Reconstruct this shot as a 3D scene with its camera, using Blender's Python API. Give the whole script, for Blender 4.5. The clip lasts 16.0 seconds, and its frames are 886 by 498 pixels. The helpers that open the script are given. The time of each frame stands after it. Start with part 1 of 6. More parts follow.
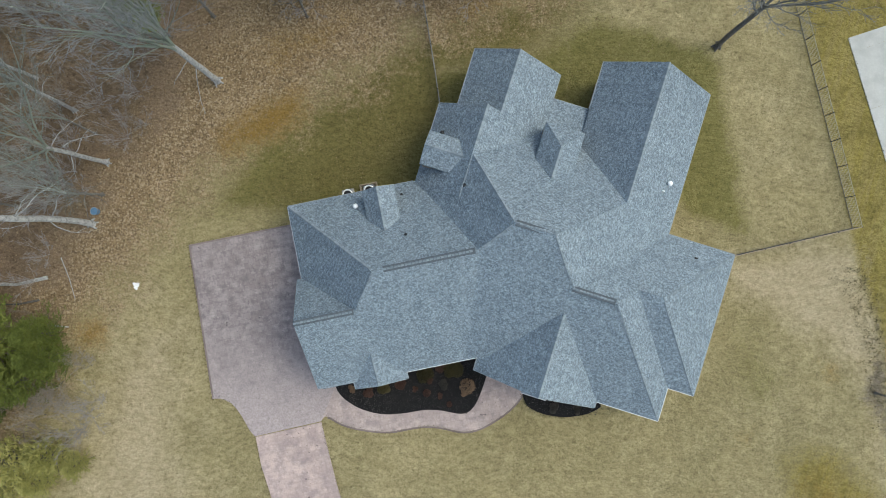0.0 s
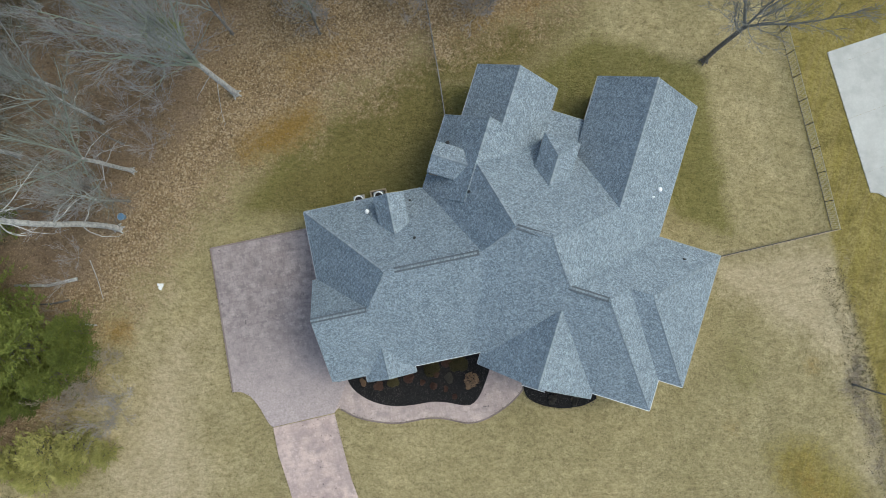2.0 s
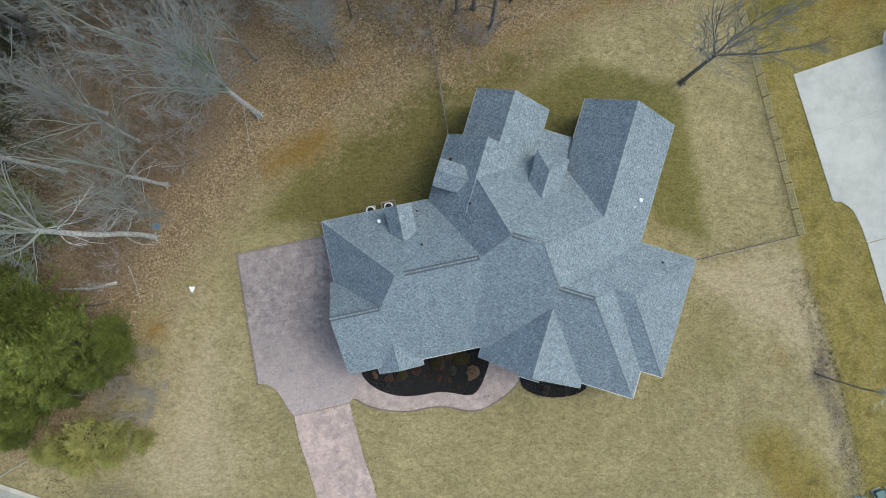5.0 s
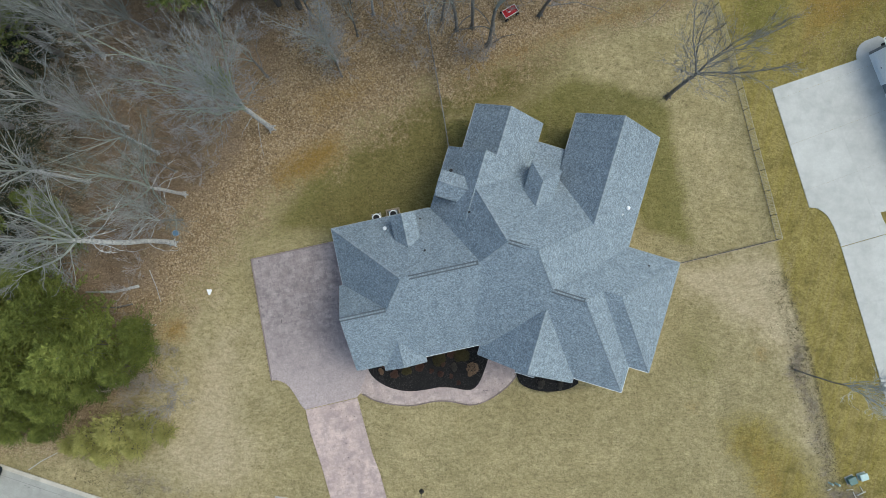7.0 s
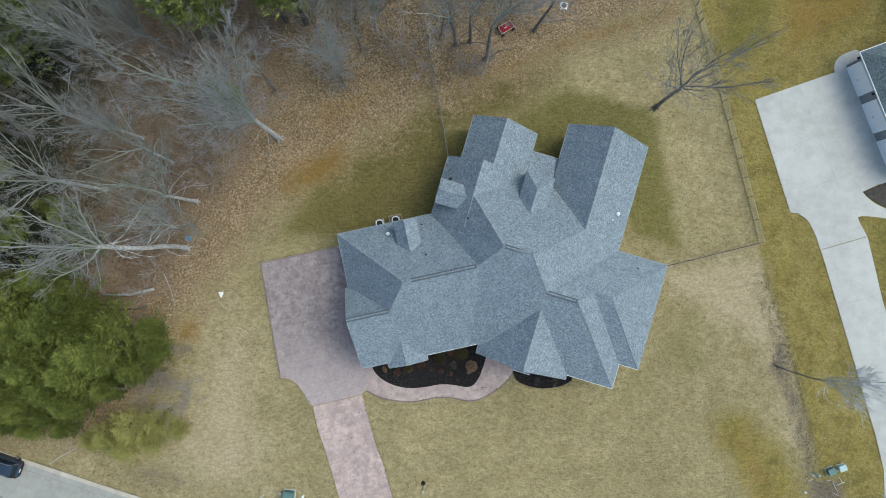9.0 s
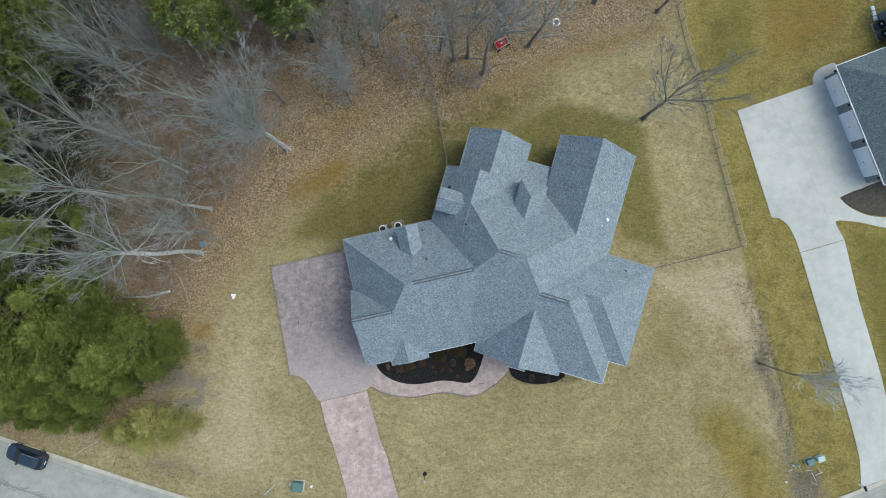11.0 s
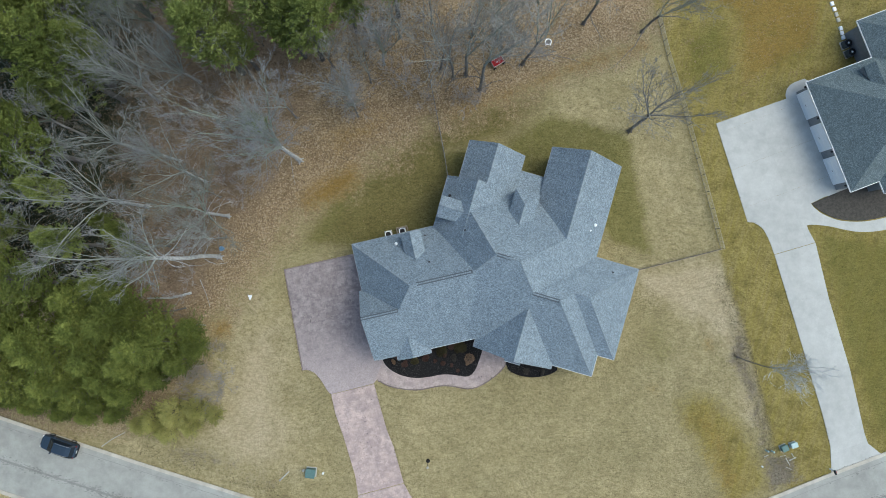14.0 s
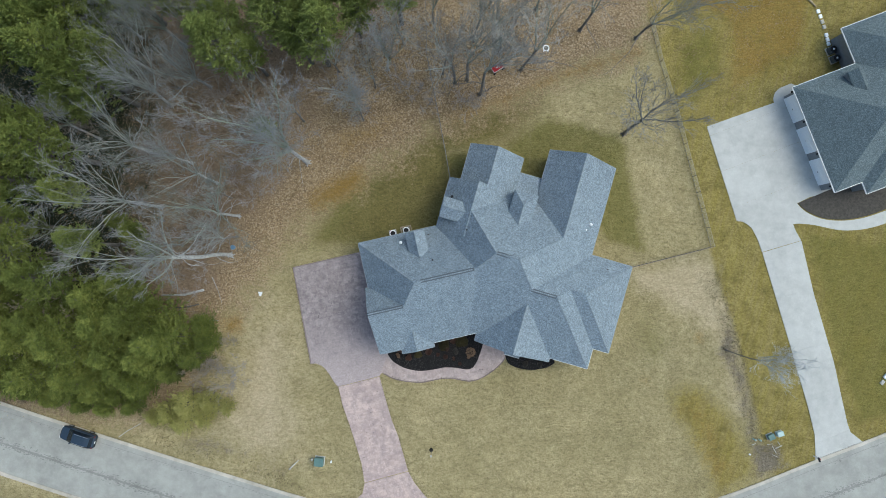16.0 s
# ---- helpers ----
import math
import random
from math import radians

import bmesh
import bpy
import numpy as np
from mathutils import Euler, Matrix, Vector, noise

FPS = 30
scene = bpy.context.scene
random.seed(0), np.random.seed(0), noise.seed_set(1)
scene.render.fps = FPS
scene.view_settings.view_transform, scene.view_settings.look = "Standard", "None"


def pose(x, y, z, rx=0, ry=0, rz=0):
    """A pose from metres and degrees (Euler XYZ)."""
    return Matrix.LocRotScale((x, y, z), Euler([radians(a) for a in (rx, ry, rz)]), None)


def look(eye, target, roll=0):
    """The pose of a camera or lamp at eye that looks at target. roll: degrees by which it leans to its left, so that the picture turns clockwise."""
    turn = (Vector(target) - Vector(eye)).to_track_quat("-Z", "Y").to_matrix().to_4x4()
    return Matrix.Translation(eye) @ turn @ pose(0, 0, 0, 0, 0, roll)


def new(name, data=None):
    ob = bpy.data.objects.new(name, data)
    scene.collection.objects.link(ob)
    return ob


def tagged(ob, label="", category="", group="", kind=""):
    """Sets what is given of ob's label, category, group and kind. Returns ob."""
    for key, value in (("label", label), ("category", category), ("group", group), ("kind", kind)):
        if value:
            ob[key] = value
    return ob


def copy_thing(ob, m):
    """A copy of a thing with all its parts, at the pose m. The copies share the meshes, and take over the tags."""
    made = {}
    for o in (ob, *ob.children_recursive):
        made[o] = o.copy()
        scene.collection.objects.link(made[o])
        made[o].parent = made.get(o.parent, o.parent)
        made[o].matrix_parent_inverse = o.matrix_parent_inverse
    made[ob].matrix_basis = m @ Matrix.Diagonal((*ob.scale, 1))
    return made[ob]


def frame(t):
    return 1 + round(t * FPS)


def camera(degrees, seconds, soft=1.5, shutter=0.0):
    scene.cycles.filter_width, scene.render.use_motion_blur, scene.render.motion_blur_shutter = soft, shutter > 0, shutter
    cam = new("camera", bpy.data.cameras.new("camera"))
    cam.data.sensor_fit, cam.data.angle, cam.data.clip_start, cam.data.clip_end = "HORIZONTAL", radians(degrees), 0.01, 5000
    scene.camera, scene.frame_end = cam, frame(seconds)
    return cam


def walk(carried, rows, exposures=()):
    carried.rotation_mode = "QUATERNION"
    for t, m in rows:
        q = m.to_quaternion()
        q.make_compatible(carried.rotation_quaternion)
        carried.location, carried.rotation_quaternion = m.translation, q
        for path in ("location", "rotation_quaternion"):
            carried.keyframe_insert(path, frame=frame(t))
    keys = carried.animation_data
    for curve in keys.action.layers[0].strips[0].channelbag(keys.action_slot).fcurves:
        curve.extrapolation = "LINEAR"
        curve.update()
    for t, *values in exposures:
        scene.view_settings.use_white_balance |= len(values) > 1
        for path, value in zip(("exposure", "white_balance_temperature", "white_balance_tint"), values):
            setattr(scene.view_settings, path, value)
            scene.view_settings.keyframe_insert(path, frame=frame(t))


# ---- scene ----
cam = camera(74.1, 16.0, 0.8)
PATH = [
    (0.0, -0.260, -0.397, 48.856, 2.174, -0.020, 2.420),
    (0.5, -0.409, -0.434, 49.634, 2.226, -0.085, 2.370),
    (1.0, -0.535, -0.448, 50.450, 2.247, -0.078, 2.312),
    (1.5, -0.676, -0.446, 51.277, 2.257, -0.086, 2.276),
    (2.0, -0.779, -0.439, 52.117, 2.261, -0.080, 2.242),
    (2.5, -0.814, -0.463, 52.988, 2.298, -0.032, 2.201),
    (3.0, -0.833, -0.523, 53.902, 2.400, 0.013, 2.155),
    (3.5, -0.876, -0.571, 54.818, 2.508, 0.031, 2.114),
    (4.0, -0.983, -0.564, 55.703, 2.565, -0.012, 2.055),
    (6.5, -1.167, 0.151, 60.789, 2.182, 0.076, 1.838),
    (7.0, -1.289, 0.249, 61.664, 2.155, -0.045, 1.778),
    (7.5, -1.316, 0.286, 62.527, 2.177, -0.053, 1.734),
    (8.0, -1.309, 0.296, 63.334, 2.224, -0.030, 1.699),
    (8.5, -1.350, 0.330, 64.125, 2.268, -0.075, 1.650),
    (9.0, -1.437, 0.415, 64.929, 2.281, -0.164, 1.618),
    (11.5, -1.238, 0.852, 69.668, 2.217, -0.001, 1.399),
    (12.0, -1.273, 0.897, 70.533, 2.206, -0.022, 1.358),
    (12.5, -1.336, 0.887, 71.460, 2.243, -0.065, 1.317),
    (13.0, -1.383, 0.867, 72.409, 2.290, -0.095, 1.289),
    (13.5, -1.437, 0.856, 73.330, 2.322, -0.105, 1.253),
    (14.0, -1.526, 0.872, 74.243, 2.338, -0.109, 1.213),
    (14.5, -1.649, 0.924, 75.150, 2.349, -0.147, 1.175),
    (15.0, -1.806, 0.981, 76.014, 2.340, -0.232, 1.131),
    (15.5, -1.956, 1.051, 76.798, 2.235, -0.268, 1.141),
    (16.0, -2.144, 1.145, 77.469, 1.874, -0.339, 1.116),
]
walk(cam, [(t, pose(x, y, z, rx, ry, rz)) for t, x, y, z, rx, ry, rz in PATH],
     [(0.0, 0.02, 6300, -2), (16.0, 0.02, 5950, -2)])

# ---- light ----
world = bpy.data.worlds.new("overcast_sky")
scene.world = world
world.use_nodes = True
wn, wl = world.node_tree.nodes, world.node_tree.links
sky = wn.new("ShaderNodeTexSky")
sky.sky_type = "NISHITA"
sky.sun_disc = False
sky.sun_elevation = radians(57)
sky.sun_rotation = radians(77)
sky.air_density, sky.dust_density, sky.ozone_density = 1.0, 4.0, 1.0
wn["Background"].inputs["Strength"].default_value = 0.195
wl.new(sky.outputs["Color"], wn["Background"].inputs["Color"])

sun = new("sun", bpy.data.lights.new("sun", "SUN"))
sun.data.energy = 0.8
sun.data.angle = radians(60)
sun.data.color = (1.0, 0.96, 0.9)
sun.matrix_world = look((44, 10, 69), (0, 0, 0))


# ---- helpers of this scene ----
def link(name, data, parent=None, material=None, label=""):
    ob = new(name, data)
    if parent is not None:
        ob.parent = parent
    if material is not None and data is not None and not data.materials:
        data.materials.append(material)
    if label:
        ob["label"] = label
    return ob


def part(name, bm, material, parent=None, label="", smooth=False):
    """One bmesh as one mesh object, under a thing or a part."""
    me = bpy.data.meshes.new(name)
    bmesh.ops.recalc_face_normals(bm, faces=bm.faces[:])
    if smooth:
        for f in bm.faces:
            f.smooth = True
    bm.to_mesh(me)
    bm.free()
    return link(name, me, parent, material, label)


def thing(name, label, category, x=0.0, y=0.0, z=0.0, rz=0.0, group="", kind=""):
    """An Empty at the base of a thing, which parents its parts."""
    ob = new(name)
    ob.empty_display_size = 0.3
    ob.matrix_world = pose(x, y, z, 0, 0, rz)
    return tagged(ob, label, category, group, kind)


def box(bm, x0, x1, y0, y1, z0, z1, bevel=0.0):
    r = bmesh.ops.create_cube(bm, size=1)
    m = Matrix.Translation(((x0 + x1) / 2, (y0 + y1) / 2, (z0 + z1) / 2)) @ Matrix.Diagonal((x1 - x0, y1 - y0, z1 - z0, 1))
    bmesh.ops.transform(bm, matrix=m, verts=r["verts"])
    if bevel:
        edges = list({e for v in r["verts"] for e in v.link_edges})
        bmesh.ops.bevel(bm, geom=edges, offset=bevel, segments=2, affect="EDGES")
    return bm


def boxed(x0, x1, y0, y1, z0, z1, bevel=0.0):
    return box(bmesh.new(), x0, x1, y0, y1, z0, z1, bevel)


def tube(bm, pts, radii, sides=8, caps=True):
    """A tube along points, with a radius at each of them."""
    pts = [Vector(p) for p in pts]
    rings = []
    for i, p in enumerate(pts):
        d = (pts[min(i + 1, len(pts) - 1)] - pts[max(i - 1, 0)]).normalized()
        side = d.cross(Vector((0, 0, 1)))
        side = side.normalized() if side.length > 1e-3 else Vector((1, 0, 0))
        up = d.cross(side)
        rings.append([bm.verts.new(p + radii[i] * (math.cos(2 * math.pi * k / sides) * side + math.sin(2 * math.pi * k / sides) * up)) for k in range(sides)])
    for a, b in zip(rings, rings[1:]):
        for k in range(sides):
            bm.faces.new((a[k], a[(k + 1) % sides], b[(k + 1) % sides], b[k]))
    if caps:
        bm.faces.new(rings[0])
        bm.faces.new(rings[-1])
    return bm


def beam(bm, p, q, width, height):
    """A straight bar of rectangular section from p to q; p and q lie on the middle of its top."""
    p, q = Vector(p), Vector(q)
    d = (q - p).normalized()
    side = d.cross(Vector((0, 0, 1))).normalized() * (width / 2)
    down = Vector((0, 0, -height))
    a = [bm.verts.new(p + s) for s in (side, -side, -side + down, side + down)]
    b = [bm.verts.new(q + s) for s in (side, -side, -side + down, side + down)]
    for i in range(4):
        bm.faces.new((a[i], a[(i + 1) % 4], b[(i + 1) % 4], b[i]))
    bm.faces.new(a)
    bm.faces.new(b)
    return bm


def plate(poly, z0, z1, bevel=0.0):
    """A flat plate over an outline."""
    bm = bmesh.new()
    vs = [bm.verts.new((x, y, z1)) for x, y in poly]
    f = bm.faces.new(vs)
    f.normal_update()
    if f.normal.z < 0:
        f.normal_flip()
    r = bmesh.ops.extrude_face_region(bm, geom=[f])
    bmesh.ops.translate(bm, vec=(0, 0, z0 - z1), verts=[g for g in r["geom"] if isinstance(g, bmesh.types.BMVert)])
    bmesh.ops.triangulate(bm, faces=[f for f in bm.faces if len(f.verts) > 4])
    return bm


def curve_through(points, step=0.5, closed=False):
    """A smooth line through points."""
    pts = [Vector((p[0], p[1])) for p in points]
    out = []
    n = len(pts)
    for i in range(n if closed else n - 1):
        a, b, c, d = (pts[(i + k) % n] if closed else pts[min(max(i + k, 0), n - 1)] for k in (-1, 0, 1, 2))
        m = max(2, int((c - b).length / step))
        for j in range(m):
            t = j / m
            out.append(0.5 * (2 * b + (c - a) * t + (2 * a - 5 * b + 4 * c - d) * t * t + (3 * b - a - 3 * c + d) * t ** 3))
    if not closed:
        out.append(pts[-1])
    return [(p.x, p.y) for p in out]


# ---- materials ----
class Nodes:
    """Small builder of node materials."""

    def __init__(self, name, rough=0.8, metal=0.0):
        self.mat = bpy.data.materials.new(name)
        self.mat.use_nodes = True
        self.tree = self.mat.node_tree
        self.shader = self.tree.nodes["Principled BSDF"]
        self.shader.inputs["Roughness"].default_value = rough
        self.shader.inputs["Metallic"].default_value = metal
        self.shader.inputs["Specular IOR Level"].default_value = 0.35

    def node(self, kind, **sockets):
        n = self.tree.nodes.new(kind)
        for k, v in sockets.items():
            self.put(n.inputs[k.replace("_", " ")], v)
        return n

    def put(self, socket, v):
        if isinstance(v, bpy.types.NodeSocket):
            self.tree.links.new(v, socket)
        elif isinstance(v, tuple) and len(v) == 3 and socket.type == "RGBA":
            socket.default_value = (*v, 1)
        else:
            socket.default_value = v

    def where(self, kind="Object"):
        if kind == "World":
            return self.node("ShaderNodeNewGeometry").outputs["Position"]
        return self.node("ShaderNodeTexCoord").outputs[kind]

    def noise(self, at, scale, detail=4.0, rough=0.6, low=0.35, high=0.65, stretch=None):
        if stretch:
            m = self.node("ShaderNodeMapping", Vector=at)
            m.inputs["Scale"].default_value = stretch
            at = m.outputs["Vector"]
        n = self.node("ShaderNodeTexNoise", Vector=at, Scale=scale, Detail=detail, Roughness=rough)
        r = self.node("ShaderNodeMapRange", Value=n.outputs["Fac"])
        r.inputs["From Min"].default_value, r.inputs["From Max"].default_value = low, high
        return r.outputs["Result"]

    def cells(self, at, scale, stretch=None):
        """A random value for each of many small cells."""
        if stretch:
            m = self.node("ShaderNodeMapping", Vector=at)
            m.inputs["Scale"].default_value = stretch
            at = m.outputs["Vector"]
        v = self.node("ShaderNodeTexVoronoi", Vector=at, Scale=scale)
        c = self.node("ShaderNodeSeparateColor", Color=v.outputs["Color"])
        return c.outputs[0]

    def mix(self, fac, a, b, mode="MIX"):
        n = self.tree.nodes.new("ShaderNodeMix")
        n.data_type, n.blend_type = "RGBA", mode
        self.put(n.inputs[0], fac)
        self.put(n.inputs[6], a)
        self.put(n.inputs[7], b)
        return n.outputs[2]

    def math(self, op, a, b=0.0):
        n = self.tree.nodes.new("ShaderNodeMath")
        n.operation = op
        self.put(n.inputs[0], a)
        self.put(n.inputs[1], b)
        return n.outputs[0]

    def attribute(self, name):
        n = self.tree.nodes.new("ShaderNodeAttribute")
        n.attribute_name = name
        return n.outputs["Fac"]

    def any_piece(self):
        return self.node("ShaderNodeObjectInfo").outputs["Random"]

    def finish(self, color, bump=None, strength=0.3, distance=0.02, rough=None):
        self.put(self.shader.inputs["Base Color"], color)
        if bump is not None:
            b = self.node("ShaderNodeBump", Height=bump, Strength=strength, Distance=distance)
            self.put(self.shader.inputs["Normal"], b.outputs["Normal"])
        if rough is not None:
            self.put(self.shader.inputs["Roughness"], rough)
        return self.mat


def plain(name, color, rough=0.6, metal=0.0, vary=0.25, scale=6.0, bump=0.1):
    """Paint, plastic, metal or bark with a little grain and wear."""
    m = Nodes(name, rough, metal)
    at = m.where()
    big, fine = m.noise(at, scale, 3), m.noise(at, scale * 9, 3)
    dark = tuple(c * (1 - vary) for c in color)
    light = tuple(min(1, c * (1 + vary * 0.6)) for c in color)
    return m.finish(m.mix(fine, m.mix(big, dark, color), m.mix(big, color, light)), fine, bump, 0.01)


def ground_material():
    m = Nodes("lawn_and_leaf_litter", 0.95)
    m.shader.inputs["Specular IOR Level"].default_value = 0.1
    at = m.where("World")
    broad = m.noise(at, 0.06, 4, 0.6, 0.3, 0.7)
    patch = m.noise(at, 0.35, 5, 0.65, 0.3, 0.7)
    tuft = m.noise(at, 2.4, 5, 0.75, 0.36, 0.64)
    fine = m.noise(at, 4.6, 6, 0.85, 0.40, 0.60)
    fleck = m.cells(at, 9.0)
    grain = m.math("ADD", m.math("MULTIPLY", fine, 0.55), m.math("MULTIPLY", fleck, 0.45))
    stripe = m.noise(at, 1.0, 3, 0.6, 0.4, 0.62, (0.06, 1.1, 1.0))
    ragged = m.math("ADD", m.math("MULTIPLY", patch, 0.5), m.math("MULTIPLY", tuft, 0.35))

    def zone(name, soft=0.45):
        r = m.node("ShaderNodeMapRange", Value=m.math("ADD", m.attribute(name), m.math("MULTIPLY", m.math("SUBTRACT", ragged, 0.42), soft)))
        r.inputs["From Min"].default_value, r.inputs["From Max"].default_value = 0.25, 0.75
        r.interpolation_type = "SMOOTHSTEP"
        return r.outputs["Result"]

    def blend(a, b, c):
        return m.mix(grain, m.mix(tuft, a, b), m.mix(patch, b, c))

    tan = blend((0.23, 0.188, 0.094), (0.55, 0.456, 0.246), (0.82, 0.687, 0.413))
    drift = m.noise(at, 0.17, 6, 0.68, 0.38, 0.62)
    tan = m.mix(m.math("MULTIPLY", drift, 0.48), tan, blend((0.158, 0.135, 0.062), (0.29, 0.247, 0.12), (0.41, 0.35, 0.185)))
    tan = m.mix(m.math("MULTIPLY", m.math("MAXIMUM", broad, m.math("MULTIPLY", stripe, 0.6)), 0.4), tan, blend((0.14, 0.122, 0.046), (0.265, 0.228, 0.095), (0.37, 0.315, 0.15)))
    swirl = m.node("ShaderNodeTexNoise", Vector=at, Scale=0.6, Detail=7.0, Roughness=0.72, Distortion=1.6)
    spread = m.node("ShaderNodeMapRange", Value=swirl.outputs["Fac"])
    spread.inputs["From Min"].default_value, spread.inputs["From Max"].default_value = 0.44, 0.62
    mottle = spread.outputs["Result"]
    tan = m.mix(m.math("MULTIPLY", mottle, 0.4), tan, blend((0.125, 0.106, 0.042), (0.235, 0.197, 0.088), (0.335, 0.28, 0.135)))
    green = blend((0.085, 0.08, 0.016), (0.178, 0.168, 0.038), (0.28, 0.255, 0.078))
    gold = blend((0.155, 0.126, 0.03), (0.335, 0.272, 0.073), (0.50, 0.41, 0.15))
    rust = blend((0.17, 0.10, 0.018), (0.30, 0.182, 0.038), (0.39, 0.26, 0.078))
    pale = blend((0.32, 0.257, 0.153), (0.54, 0.443, 0.273), (0.69, 0.588, 0.39))
    dirt = blend((0.07, 0.058, 0.042), (0.20, 0.165, 0.12), (0.40, 0.345, 0.26))
    litter = blend((0.105, 0.072, 0.038), (0.325, 0.232, 0.13), (0.63, 0.475, 0.295))
    litter = m.mix(m.math("MULTIPLY", m.math("GREATER_THAN", m.cells(at, 7.5), 0.76), 0.52), litter, (0.66, 0.53, 0.37))
    litter = m.mix(m.math("MULTIPLY", m.math("GREATER_THAN", m.cells(at, 8.0), 0.82), 0.5), litter, (0.075, 0.05, 0.03))
    floor_ = blend((0.10, 0.068, 0.043), (0.235, 0.168, 0.11), (0.42, 0.32, 0.225))
    turn = m.node("ShaderNodeMapping", Vector=at)
    turn.inputs["Rotation"].default_value = (0, 0, radians(15.5))
    streak = m.noise(turn.outputs["Vector"], 1.0, 7, 0.75, 0.43, 0.58, (2.2, 0.12, 1.0))
    gold = m.mix(m.math("MULTIPLY", streak, 0.8), gold, blend((0.19, 0.15, 0.05), (0.36, 0.29, 0.11), (0.48, 0.39, 0.17)))
    gold = m.mix(m.math("MULTIPLY", m.noise(at, 0.5, 7, 0.75, 0.47, 0.64), 0.55), gold, blend((0.075, 0.062, 0.018), (0.14, 0.115, 0.034), (0.22, 0.18, 0.06)))
    c = m.mix(zone("pale"), tan, pale)
    c = m.mix(zone("gold"), c, gold)
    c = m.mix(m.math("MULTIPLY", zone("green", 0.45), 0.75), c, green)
    # Olive-brown lawn; the house's shade on its northwest side is darkened in too.
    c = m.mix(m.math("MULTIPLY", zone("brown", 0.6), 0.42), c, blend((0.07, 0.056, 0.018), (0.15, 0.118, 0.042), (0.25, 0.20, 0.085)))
    c = m.mix(zone("dirt", 0.9), c, dirt)
    c = m.mix(zone("litter", 0.8), c, litter)
    c = m.mix(zone("woods", 0.8), c, floor_)
    # Shade below the dense evergreens, put into the floor colour.
    c = m.mix(zone("woods_shade", 0.7), c, blend((0.016, 0.022, 0.012), (0.035, 0.044, 0.024), (0.07, 0.075, 0.045)))
    c = m.mix(m.math("MULTIPLY", zone("rust", 0.5), 0.85), c, rust)
    bend = m.node("ShaderNodeTexNoise", Vector=at, Scale=0.12, Detail=2.0)
    comb = m.node("ShaderNodeVectorMath")
    comb.operation = "MULTIPLY_ADD"
    m.put(comb.inputs[0], bend.outputs["Color"])
    comb.inputs[1].default_value = (6.0, 6.0, 0.0)
    m.put(comb.inputs[2], at)
    ruffle = m.noise(comb.outputs[0], 2.6, 4, 0.7, 0.42, 0.6, (0.55, 1.25, 1.0))
    # Ruffled turf: its relief shading is put into the colour as darker streaks.
    c = m.mix(m.math("MULTIPLY", ruffle, 0.5), c, (0.62, 0.62, 0.57), "MULTIPLY")
    return m.finish(c, m.math("ADD", m.math("ADD", fine, tuft), m.math("MULTIPLY", ruffle, -1.2)), 0.7, 0.07)


def shingle_material(name, tones):
    m = Nodes(name, 0.92)
    m.shader.inputs["Specular IOR Level"].default_value = 0.25
    at = m.where("Object")
    wob = m.node("ShaderNodeTexNoise", Vector=at, Scale=1.3, Detail=2.0)
    add = m.node("ShaderNodeVectorMath", )
    add.operation = "MULTIPLY_ADD"
    m.put(add.inputs[0], wob.outputs["Color"])
    add.inputs[1].default_value = (0.05, 0.02, 0)
    m.put(add.inputs[2], at)
    b = m.tree.nodes.new("ShaderNodeTexBrick")
    m.put(b.inputs["Vector"], add.outputs[0])
    b.offset, b.offset_frequency, b.squash = 0.37, 2, 1.0
    b.inputs["Scale"].default_value = 1.0
    b.inputs["Brick Width"].default_value, b.inputs["Row Height"].default_value = 0.26, 0.145
    b.inputs["Mortar Size"].default_value, b.inputs["Mortar Smooth"].default_value = 0.014, 0.3
    m.put(b.inputs["Color1"], tones[0])
    m.put(b.inputs["Color2"], tones[2])
    m.put(b.inputs["Mortar"], tuple(0.45 * v for v in tones[0]))
    grit = m.noise(at, 5.0, 6, 0.85, 0.40, 0.60)
    broad = m.noise(at, 0.5, 4, 0.6, 0.3, 0.7)
    streak = m.noise(at, 0.9, 4, 0.6, 0.35, 0.75, (1.0, 0.12, 1.0))
    spot = m.cells(at, 11.5)
    grit = m.math("ADD", m.math("MULTIPLY", grit, 0.3), m.math("MULTIPLY", m.math("POWER", spot, 2.2), 0.95))
    c = m.mix(0.62, b.outputs["Color"], m.mix(grit, tuple(0.5 * v for v in tones[1]), tuple(1.95 * v for v in tones[1])))
    xyz = m.node("ShaderNodeSeparateXYZ", Vector=add.outputs[0])
    # Overlap shading put into the colour: each course darkens towards the next.
    course = m.math("FRACT", m.math("DIVIDE", xyz.outputs["Y"], 0.145))
    lip = m.node("ShaderNodeMapRange", Value=course)
    lip.inputs["From Min"].default_value, lip.inputs["From Max"].default_value = 0.62, 1.0
    c = m.mix(m.math("MULTIPLY", lip.outputs["Result"], m.math("ADD", 0.18, m.math("MULTIPLY", broad, 0.3))), c, tuple(0.4 * v for v in tones[0]))
    c = m.mix(m.math("MULTIPLY", broad, 0.22), c, tuple(0.7 * v for v in tones[0]))
    c = m.mix(m.math("MULTIPLY", streak, 0.16), c, tuple(1.25 * v for v in tones[2]))
    return m.finish(c, m.math("ADD", m.math("MULTIPLY", b.outputs["Fac"], -0.8), m.math("MULTIPLY", grit, 0.4)), 0.6, 0.02)


